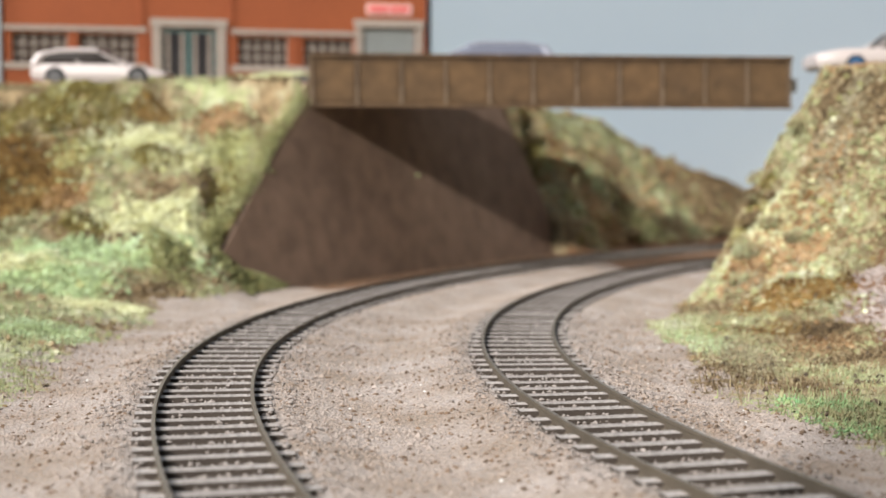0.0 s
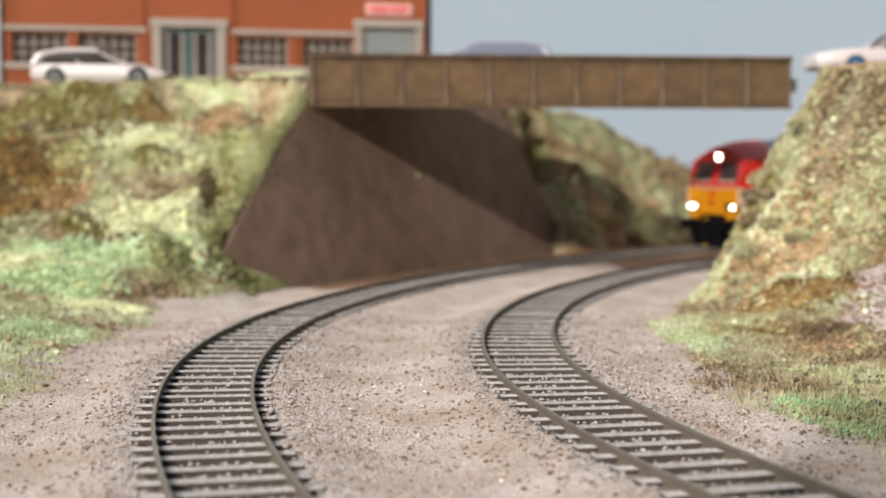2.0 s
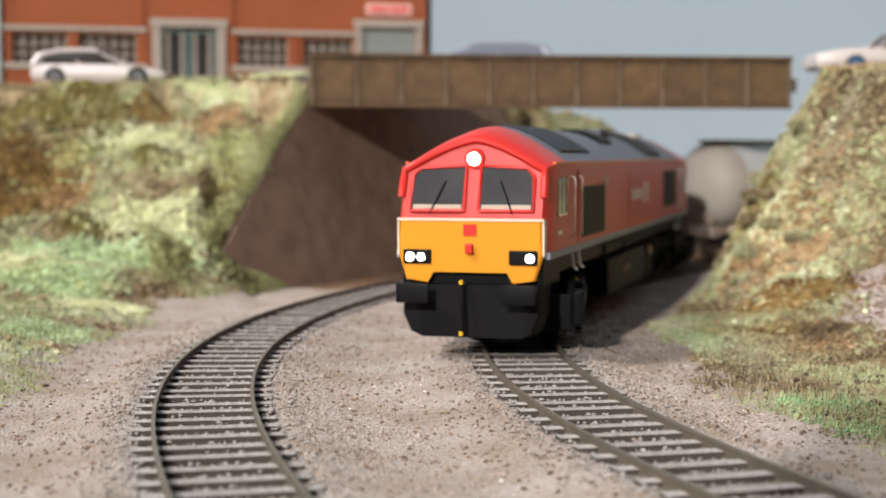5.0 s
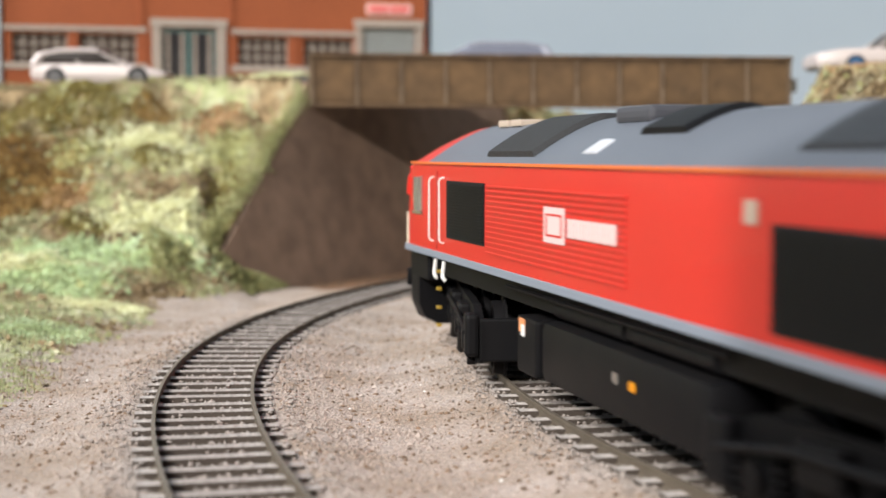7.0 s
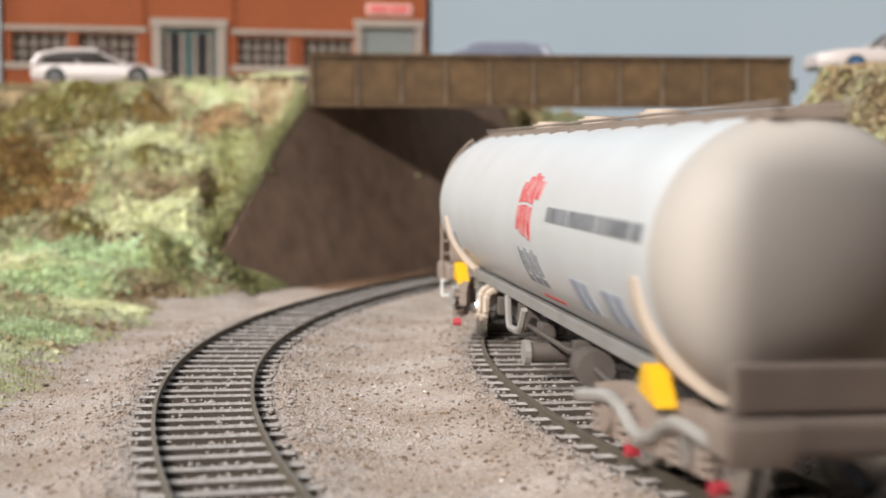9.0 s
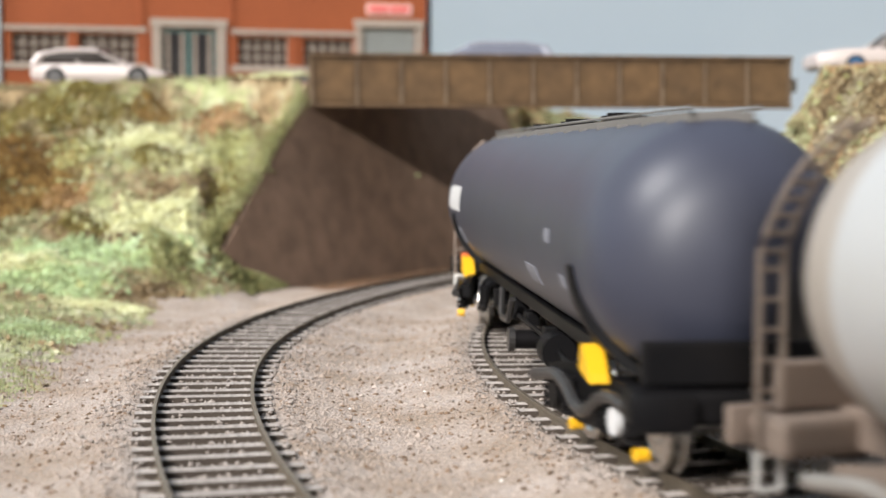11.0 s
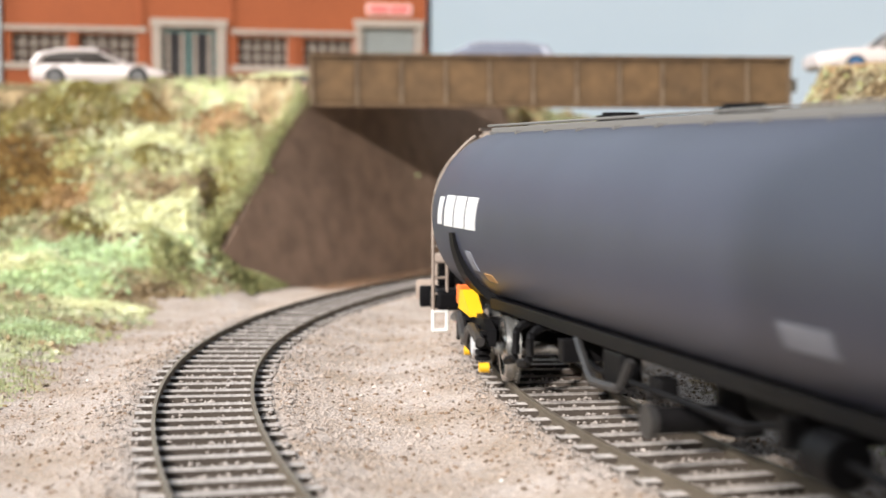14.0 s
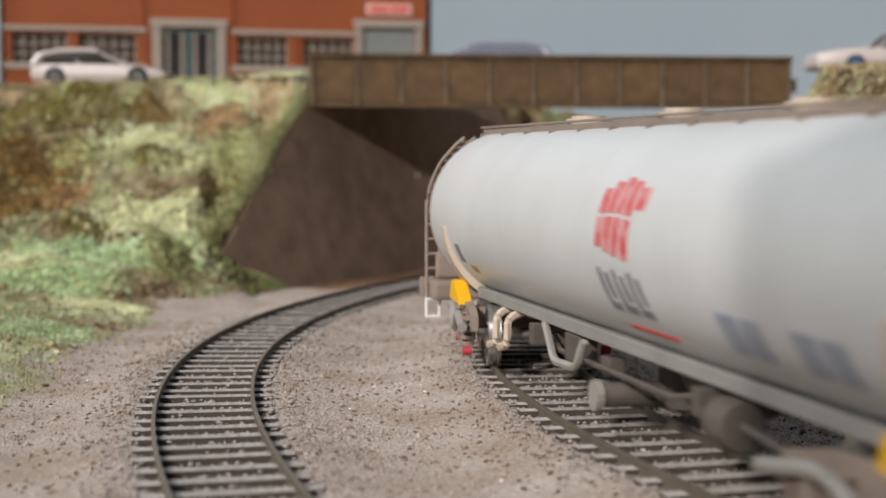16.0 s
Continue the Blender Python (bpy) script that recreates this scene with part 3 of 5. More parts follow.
def roof_panel(x0, x1, y0, y1, lift, thick=0.6):
    """A plate bent over the roof from y0 to y1."""
    bm = bmesh.new()
    ys = np.linspace(y0, y1, 12)
    rings = []
    for x, k in ((x0, 0.0), (x0 + 1.2, 1.0), (x1 - 1.2, 1.0), (x1, 0.0)):
        up = [(x, y, roof_z(y) + 0.15 + lift * k) for y in ys]
        down = [(x, y, roof_z(y) - thick) for y in ys[::-1]]
        rings.append(up + down)
    loft(bm, rings)
    return bm


def rounded(points, r, n=3):
    """A bent wire's points with its corners cut."""
    out = [Vector(points[0])]
    for a, b, c in zip(points, points[1:], points[2:]):
        a, b, c = Vector(a), Vector(b), Vector(c)
        out += [b + (a - b).normalized() * r, b + ((a - b).normalized() + (c - b).normalized()) * r * 0.3, b + (c - b).normalized() * r]
    return out + [Vector(points[-1])]


# Pale base colour paints in the bright surroundings mirrored by the cab side windows.
CABGLASS = material("cab_glass", (0.24, 0.215, 0.20), 0.12, 0, (0.10, 0.09, 0.085), 90, 0.4)
STEPYELLOW = material("dull_yellow", (0.32, 0.20, 0.02), 0.6)


def locomotive():
    base = new("diesel_locomotive")
    tagged(base, "red model diesel locomotive with yellow ends and grey roof", "locomotive")
    bm = bmesh.new()
    W = 16.6
    stations = [(133.8, 15.2, 38.6, 44.8, 4), (132.5, 15.9, 39.5, 46.2, 4), (127, W, 40.0, 47.4, 2), (119, W, 40.2, 48.2, 0.5), (111, W, 40.2, 48.4, 0)]
    xs = stations + [(x, W, 40.2, 48.4, 0) for x in (104, 60, 0, -60, -104)] + [(-s[0], *s[1:]) for s in stations[::-1]]
    loft(bm, [section(w, zg, zr, x, rk) for x, w, zg, zr, rk in xs])
    for f in bm.faces:
        c = f.calc_center_median()
        if c.z > 40.5 + RAIL and abs(c.x) < 111:
            f.material_index = 1
    part("body", bm, (RED, GREYROOF), base, smooth=True)
    skirt = material("skirt_grey", (0.22, 0.25, 0.30), 0.5)
    for sgn in (1, -1):
        part("skirt_band", boxed((-132.5, 132.5, sgn * 15.4, sgn * 16.8, 20.0 + RAIL, 21.5 + RAIL), bevel=0.15), skirt, base, "grey skirt band")
        part("gutter", boxed((-126, 126, sgn * 16.0, sgn * 16.75, 40.0 + RAIL, 40.5 + RAIL)), material("gutter_orange", (0.75, 0.16, 0.03), 0.5), base, "orange gutter strip")
    for e in (1, -1):
        # raised rim along the front edge of the cab roof
        bm = bmesh.new()
        wire(bm, section(15.5, 38.8, 45.2, e * 134.2, 4)[3:-3], 0.85, 8)
        part("cab_brow", bm, RED, base, "red raised rim over the windscreens", smooth=True)
        # warning panel with chamfered lower corners, and its white edging
        bm = bmesh.new()
        k = 14.0 if e > 0 else 11.0
        outline = [(-15.4, 28.3), (-15.6, 20.8), (-k, 15.6), (-9.5, 15.0), (-8.2, 17.2), (8.2, 17.2), (9.5, 15.0), (k, 15.6), (15.6, 20.8), (15.4, 28.3)]
        loft(bm, [[(e * 133.2, y, z + RAIL) for y, z in outline], [(e * 134.3, y, z + RAIL) for y, z in outline], [(e * 134.7, y * 0.97, z * 0.985 + RAIL + 0.3) for y, z in outline]])
        nose = part("nose_panel", bm, YELLOW, base, "yellow warning panel")
        part("edging", boxed((e * 131.8, e * 134.9, -15.9, 15.9, 28.1 + RAIL, 28.6 + RAIL), (e * 131.8, e * 134.6, 15.55, 15.95, 20.8 + RAIL, 28 + RAIL),
                             (e * 131.8, e * 134.6, -15.95, -15.55, 20.8 + RAIL, 28 + RAIL)), material("cream_edging", (0.72, 0.58, 0.44), 0.5), nose, "white edging strip")
        part("emblem", boxed((e * 134.6, e * 134.95, -1.4, 1.4, 25.0 + RAIL, 27.4 + RAIL)), RED, nose)
        bm = boxed((e * 134.6, e * 136.0, -0.8, 0.8, 21.2 + RAIL, 23.4 + RAIL), bevel=0.3)
        part("coupling_socket", bm, RED, nose)
        for sgn in (1, -1):
            cluster = part("lamp_cluster", boxed((e * 134.0, e * 135.1, sgn * 8.4, sgn * 14.6, 18.9 + RAIL, 22.0 + RAIL), bevel=0.35), BLACK, base, "black headlamp cluster")
            bm = bmesh.new()
            tube(bm, (e * 135.0, sgn * 13.0, 20.4 + RAIL), (e * 135.4, sgn * 13.0, 20.4 + RAIL), 0.95, 16)
            if sgn == -1:
                tube(bm, (e * 135.0, sgn * 10.6, 20.4 + RAIL), (e * 135.4, sgn * 10.6, 20.4 + RAIL), 0.85, 16)
            part("headlamp", bm, LAMPGLOW if e > 0 else GLASS, cluster, "lit round headlamp" if e > 0 else "unlit round lamp")
            # windscreen on the raked face
            bm = bmesh.new()
            pane = [(sgn * 1.6, 30.2), (sgn * 13.4, 30.2), (sgn * 13.2, 37.4), (sgn * 11.6, 39.2), (sgn * 1.6, 39.6)]
            rk = lambda z: 133.9 - 4 * max(0.0, z - 28.6) / 13
            loft(bm, [[(e * (rk(z) - 1.0), y, z + RAIL) for y, z in pane], [(e * (rk(z) + 0.25), y, z + RAIL) for y, z in pane]])
            screen = part("windscreen", bm, GLASS, base, "dark cab windscreen")
            bm = bmesh.new()
            wire(bm, [(e * (rk(z) + 0.3), y, z + RAIL) for y, z in pane + pane[:1]], 0.42)
            part("window_seal", bm, RED, screen)
            part("dashboard", boxed((e * (rk(30.8) + 0.1), e * (rk(30.8) + 0.42), sgn * 2.2, sgn * 12.8, 30.5 + RAIL, 31.5 + RAIL)), BEIGE, screen, "pale sill seen in the windscreen")
            bm = bmesh.new()
            wire(bm, [(e * (rk(30) + 0.8), sgn * 9, 29.6 + RAIL), (e * (rk(37) + 0.6), sgn * 6, 36.5 + RAIL)], 0.18)
            part("wiper", bm, BLACK, screen)
            # buffers
            bm = bmesh.new()
            tube(bm, (e * 133, sgn * 11.4, 13.0 + RAIL), (e * 138.6, sgn * 11.4, 13.0 + RAIL), 1.6, 12)
            box(bm, e * 138.4, e * 139.4, sgn * 11.4 - 3.6, sgn * 11.4 + 3.6, 10.9 + RAIL, 15.1 + RAIL, bevel=0.4)
            part("buffer", bm, BLACK, base, smooth=True)
        bm = bmesh.new()
        tube(bm, (e * 129.4, 0, 41.3 + RAIL), (e * 131.6, 0, 41.1 + RAIL), 1.4, 20)
        part("top_headlamp", bm, LAMPGLOW if e > 0 else GLASS, base, "lit round top headlamp" if e > 0 else "unlit top lamp")
        bm = bmesh.new()
        tube(bm, (e * 129.2, 0, 41.3 + RAIL), (e * 131.2, 0, 41.1 + RAIL), 2.1, 20)
        part("lamp_bezel", bm, RED, base)
        bm = bmesh.new()
        prof = [(-15.2, 14.9), (-15.2, 8), (-13.6, 4.4), (-11, 3.2), (11, 3.2), (13.6, 4.4), (15.2, 8), (15.2, 14.9)]
        loft(bm, [[(e * 124, y, z + RAIL) for y, z in prof], [(e * 132.6, y, z + RAIL) for y, z in prof], [(e * 134.2, y * 0.95, 3.4 + (z - 3.2) * 0.95 + RAIL) for y, z in prof]])
        part("front_valance", bm, BLACK, base, "black curved front valance", smooth=True)
        part("buffer_beam", boxed((e * 114, e * 132.8, -15.4, 15.4, 14.0 + RAIL, 20.1 + RAIL), bevel=0.6), BLACK, base)
        bm = bmesh.new()
        wire(bm, [(e * 135.5, -1.5, 15.5 + RAIL), (e * 137.0, -1.2, 11 + RAIL), (e * 136.5, -1.0, 4.5 + RAIL)], 0.5)
        part("brake_hose", bm, BLACK, base)
        bm = bmesh.new()
        for z in (15.4, 4.6):
            tube(bm, (e * 136.9, -1.3, z + RAIL - 0.5), (e * 136.9, -1.3, z + RAIL + 0.3), 0.5, 10)
        part("hose_tap", bm, TABYELLOW, base, "yellow hose tap")
        for sgn in (1, -1):
            # cab side window, door handrails, steps
            win = part("cab_window", boxed((e * 114.2, e * 123.6, sgn * 16.3, sgn * 16.75, 29.4 + RAIL, 37.0 + RAIL), bevel=0.3), CABGLASS, base, "cab side window")
            part("window_frame", boxed((e * 113.6, e * 114.3, sgn * 16.3, sgn * 16.95, 28.9 + RAIL, 37.4 + RAIL), (e * 118.4, e * 119.0, sgn * 16.3, sgn * 16.9, 29.2 + RAIL, 37.2 + RAIL),
                                       (e * 113.6, e * 124.0, sgn * 16.3, sgn * 16.95, 28.8 + RAIL, 29.4 + RAIL)), BRIGHT, win)
            for x in (102.6, 92.8) if e < 0 else (108.5, 99.0):
                bm = bmesh.new()
                y = sgn * 17.6
                wire(bm, rounded([(e * x, sgn * 16.5, 37.2 + RAIL), (e * x, y, 37.2 + RAIL), (e * x, y, 23.6 + RAIL), (e * x, sgn * 16.5, 23.6 + RAIL)], 0.7), 0.18)
                part("handrail", bm, WHITE, base, "white door handrail")
            bm = bmesh.new()
            box(bm, e * 98.6, e * 99.4, sgn * 16.3, sgn * 16.72, 22 + RAIL, 38.5 + RAIL)
            part("door_joint", bm, material("joint_red", (0.35, 0.02, 0.012), 0.6), base)
            for x in (103, 95):
                bm = bmesh.new()
                wire(bm, rounded([(e * x, sgn * 16.0, 19.6 + RAIL), (e * x, sgn * 16.4, 16.4 + RAIL), (e * (x - 3), sgn * 16.6, 15.8 + RAIL)], 0.5), 0.4)
                part("step_rail", bm, WHITE, base, "white step rail")
            for z in (16.9, 13.2, 9.2, 5.4):
                part("step_edge", boxed((e * 98.3, e * 100.1, sgn * 15.8, sgn * 16.6, z + RAIL, z + 0.6 + RAIL)), STEPYELLOW, base, "dull yellow step edge")
            ga, gb = (62.2, 94.2) if sgn > 0 and e > 0 else (65.5, 95.0) if e > 0 else (-89.5, -58.5)
            zl = (24.9 if e < 0 else 22.8) + RAIL
            grille = part("side_grille", boxed((ga, gb, sgn * 16.3, sgn * 16.8, zl, zl + 11.8)), GRILLE, base, "black side grille")
            for i in range(18):
                z = zl + 0.5 + 0.61 * i
                part("louvre", boxed((ga + 0.6, gb - 0.6, sgn * 16.75, sgn * 17.0, z, z + 0.32)), BLACK, grille)
    for sgn in (1, -1):
        for i in range(14):
            z = 23.6 + 0.95 * i + RAIL
            part("side_rib", boxed((-57.5, 19.5, sgn * 16.45, sgn * 16.85, z, z + 0.45), bevel=0.12), RED, base)
        # markings: a ringed block and a bar of lettering
        faded = material("faded_marking", (0.72, 0.55, 0.53), 0.5)
        emblem = part("emblem", boxed((-19, -8, sgn * 16.8, sgn * 16.95, 28.0 + RAIL, 33.7 + RAIL)), faded, base, "faded white emblem block")
        for a, b, lo, hi in ((-17.8, -9.2, 29.0, 29.35), (-17.8, -9.2, 32.3, 32.65), (-17.8, -17.2, 29.35, 32.3), (-9.8, -9.2, 29.35, 32.3)):
            part("emblem_line", boxed((a, b, sgn * 16.9, sgn * 17.0, lo + RAIL, hi + RAIL)), RED, emblem)
        x = -6.4
        for wdt in (2.6, 2.4, 2.2, 2.8, 2.4, 2.6, 2.2, 2.3):
            part("lettering_block", boxed((x, x + wdt, sgn * 16.8, sgn * 16.95, 29.3 + RAIL, 32.2 + RAIL)), faded, base, "faded white lettering block")
            x += wdt + 0.4
        part("data_panel", boxed((58.2, 61.6, sgn * 16.5, sgn * 16.75, 34.3 + RAIL, 37.0 + RAIL)), BEIGE, base, "small cream square")
        bm = bmesh.new()
        box(bm, 119, 123, sgn * 16.4, sgn * 16.72, 24.8 + RAIL, 25.7 + RAIL)
        part("number_bar", bm, WHITE, base)
        # tanks and boxes between the bogies
        tank = part("fuel_tank", boxed((-26, 46, sgn * 6, sgn * 15.4, 4.2 + RAIL, 14.5 + RAIL), bevel=1.8), BLACK, base, "black underslung fuel tank", smooth=True)
        part("label_plate", boxed((11, 13, sgn * 15.4, sgn * 15.6, 9.5 + RAIL, 11 + RAIL)), BRIGHT, tank)
        part("label_plate", boxed((18, 20, sgn * 15.4, sgn * 15.6, 9.3 + RAIL, 10.6 + RAIL)), YELLOW, tank)
        bx = part("equipment_box", boxed((-41, -29, sgn * 6, sgn * 15.2, 4.0 + RAIL, 14.0 + RAIL), bevel=0.7), BLACK, base)
        part("label_plate", boxed((-39, -35.6, sgn * 15.2, sgn * 15.4, 11.2 + RAIL, 13.6 + RAIL)), material("orange_label", (0.75, 0.30, 0.12), 0.6), bx)
        part("label_plate", boxed((-37.3, -35.5, sgn * 15.3, sgn * 15.5, 10.6 + RAIL, 12.6 + RAIL)), WHITE, bx)
        bm = bmesh.new()
        tube(bm, (-24, sgn * 12, 16.6 + RAIL), (10, sgn * 12, 16.6 + RAIL), 1.9, 14)
        part("air_reservoir", bm, BLACK, base, smooth=True)
        bm = bmesh.new()
        tube(bm, (14, sgn * 12.5, 16.6 + RAIL), (44, sgn * 12.5, 16.6 + RAIL), 1.6, 14)
        part("air_reservoir", bm, BLACK, base, smooth=True)
        bm = bmesh.new()
        wire(bm, [(-50, sgn * 14.6, 18.2 + RAIL), (50, sgn * 14.6, 18.2 + RAIL)], 0.4)
        part("pipe", bm, BLACK, base)
    part("underframe", boxed((-124, 124, -13.4, 13.4, 15.6 + RAIL, 21.4 + RAIL)), BLACK, base)
    part("roof_fan_cover", roof_panel(-66, -34, -14.2, 14.2, 0.9), material("exhaust_black", (0.016, 0.015, 0.015), 0.7, bump=0.5, bump_scale=1500), base, "dark arched radiator cover on the roof")
    part("roof_box", boxed((-19, -3, -5, 5, 47.0 + RAIL, 49.7 + RAIL), bevel=0.9), material("dull_grey", (0.06, 0.06, 0.07), 0.6), base, "grey roof housing")
    part("roof_plate", roof_panel(-10, -3, -13.4, -10.5, 0.2), material("pale_plate", (0.55, 0.56, 0.6), 0.4), base, "pale roof plate")
    part("roof_fan_cover", roof_panel(4, 22, -9, 9, 0.8), BLACK, base)
    part("roof_grille", roof_panel(64, 102, -13.0, 13.0, 0.5), material("roof_mesh", (0.025, 0.027, 0.032), 0.6, bump=0.6, bump_scale=2500), base, "dark mesh roof grille")
    bm = bmesh.new()
    for x in (-98, -88):
        box(bm, x, x + 7, -3.5, 3.5, 47.8 + RAIL, 49.2 + RAIL, bevel=0.3)
    part("roof_horn_cover", bm, BEIGE, base)
    return base


def bogie(parent, x, axles, half, frame_mat, disc_mat, tip_mat, wheel_r=6.8, lever_mat=None):
    """A swivelling truck: side frames, axle boxes, springs and wheel sets that turn."""
    truck = new("bogie")
    truck.parent = parent
    truck.location = (x / 1000, 0, 0)
    bm = bmesh.new()
    for sgn in (1, -1):
        if len(axles) == 3:
            prof = [(-half - 1, 3.4), (-half - 1, 11.5), (-half * 0.8, 13.6), (half * 0.8, 13.6), (half + 1, 11.5), (half + 1, 3.4), (half * 0.62, 2.9), (half * 0.5, 5.0), (half * 0.2, 2.9),
                    (-half * 0.2, 2.9), (-half * 0.5, 5.0), (-half * 0.62, 2.9)]
        else:
            prof = [(-half, 7.5), (-half, 10.5), (-half * 0.62, 11.8), (half * 0.62, 11.8), (half, 10.5), (half, 7.5), (half * 0.72, 7.2), (half * 0.5, 4.6), (-half * 0.5, 4.6), (-half * 0.72, 7.2)]
        loft(bm, [[(u, sgn * 11.6, z + RAIL) for u, z in prof], [(u, sgn * 13.2, z + RAIL) for u, z in prof]])
    box(bm, -3, 3, -11.6, 11.6, 6.0 + RAIL, 10.5 + RAIL)
    me = part("side_frame", bm, frame_mat, parent)
    me.name = "bogie"
    me.location = truck.location
    bpy.data.objects.remove(truck)
    sets = []
    for sgn in (1, -1) if len(axles) == 3 else ():
        for u in (-12.5, 12.5):
            part("damper_box", boxed((u - 4.2, u + 4.2, sgn * 12.8, sgn * 15.4, 8.0 + RAIL, 12.8 + RAIL), bevel=0.7), frame_mat, me)
            bm = bmesh.new()
            tube(bm, (u - 2, sgn * 14.4, 3.2 + RAIL), (u + 5, sgn * 14.6, 8.0 + RAIL), 1.0, 10)
            part("damper", bm, frame_mat, me, smooth=True)
        bm = bmesh.new()
        wire(bm, rounded([(-half, sgn * 14.9, 9.0 + RAIL), (-half * 0.5, sgn * 15.6, 11.4 + RAIL), (half * 0.5, sgn * 15.6, 11.4 + RAIL), (half, sgn * 14.9, 9.0 + RAIL)], 2.0), 0.55)
        part("air_pipe", bm, BLACK, me)
        for e in (1, -1):
            if sgn > 0:
                part("end_beam", boxed((e * (half - 0.5), e * (half + 1.5), -12.5, 12.5, 3.6 + RAIL, 11.6 + RAIL), bevel=0.4), frame_mat, me)
            part("sand_box", boxed((e * (half - 3.0), e * (half + 2.5), sgn * 12.6, sgn * 15.2, 4.6 + RAIL, 12.6 + RAIL), bevel=0.8), frame_mat, me)
    for sgn in (1, -1) if len(axles) == 2 else ():
        bm = bmesh.new()
        wire(bm, rounded([(-half - 2, sgn * 14.8, 8.6 + RAIL), (-half * 0.45, sgn * 15.0, 10.4 + RAIL), (0, sgn * 15.0, 5.4 + RAIL), (half * 0.45, sgn * 15.0, 10.4 + RAIL), (half + 2, sgn * 14.8, 8.6 + RAIL)], 3.0), 0.95, 8)
        part("brake_lever", bm, lever_mat or frame_mat, me, smooth=True)
        part("spring_plank", boxed((-5.2, 5.2, sgn * 12.8, sgn * 14.6, 4.4 + RAIL, 7.4 + RAIL), bevel=0.6), frame_mat, me)
    for a in axles:
        for sgn in (1, -1):
            bm = boxed((a - 3.0, a + 3.0, sgn * 12.4, sgn * 14.4, 4.2 + RAIL, 9.6 + RAIL), bevel=0.6)
            part("axle_box", bm, frame_mat, me)
            bm = bmesh.new()
            tube(bm, (a, sgn * 14.3, 6.9 + RAIL), (a, sgn * 15.2, 6.9 + RAIL), 1.9, 14)
            part("axle_cap", bm, disc_mat if a * sgn < 0 or a == 0 else frame_mat, me)
            for k in (-4.2, 4.2):
                bm = bmesh.new()
                for j in range(5):
                    tube(bm, (a + k, sgn * 13.6, 4.6 + 1.2 * j + RAIL), (a + k, sgn * 13.6, 5.3 + 1.2 * j + RAIL), 1.45, 10)
                part("spring", bm, frame_mat, me)
            bm = bmesh.new()
            tube(bm, (a + 6.4, sgn * 12.8, 3.6 + RAIL), (a + 6.4, sgn * 14.6, 3.6 + RAIL), 0.9, 12)
            part("frame_end", bm, tip_mat, me)
        bm = bmesh.new()
        tube(bm, (0, -11, 0), (0, 11, 0), 1.2, 10)
        axle = part("axle", bm, BRIGHT if wheel_r < 7 else BLACK, me, "steel axle with its wheels", smooth=True)
        for sgn in (1, -1):
            bm = bmesh.new()
            profile = [(6.9, 1.25), (6.9, wheel_r + 0.8), (7.4, wheel_r + 0.75), (7.5, wheel_r), (9.4, wheel_r - 0.1), (9.4, wheel_r - 1.2), (8.8, wheel_r - 1.6), (8.8, 2.6), (9.5, 2.2), (9.5, 1.25)]
            loft(bm, [[(rr * math.cos(q), sgn * yy, rr * math.sin(q)) for q in (2 * math.pi * k / 28 for k in range(28))] for yy, rr in profile])
            part("wheel", bm, BRIGHT if wheel_r < 7 else BLACK, axle, smooth=True)
        axle.location = (a / 1000, 0, (wheel_r + RAIL) / 1000)
        sets.append(axle)
    return me, sets


def barrel_patch(bm, x0, x1, z0, z1, side, R, ZC, slant=0.0, lift=0.12, n=5):
    """A thin plate that follows the barrel's side between two heights."""
    a0, a1 = (math.asin(max(-0.99, min(0.99, (z - ZC) / R))) for z in (z0, z1))
    rings = []
    for i in range(n + 1):
        a = a0 + (a1 - a0) * i / n
        dx = slant * i / n
        rows = []
        for x, r in ((x0, R + lift), (x1, R + lift), (x1, R - 0.3), (x0, R - 0.3)):
            rows.append((x + dx, side * r * math.cos(a), ZC + r * math.sin(a)))
        rings.append(rows)
    loft(bm, rings)


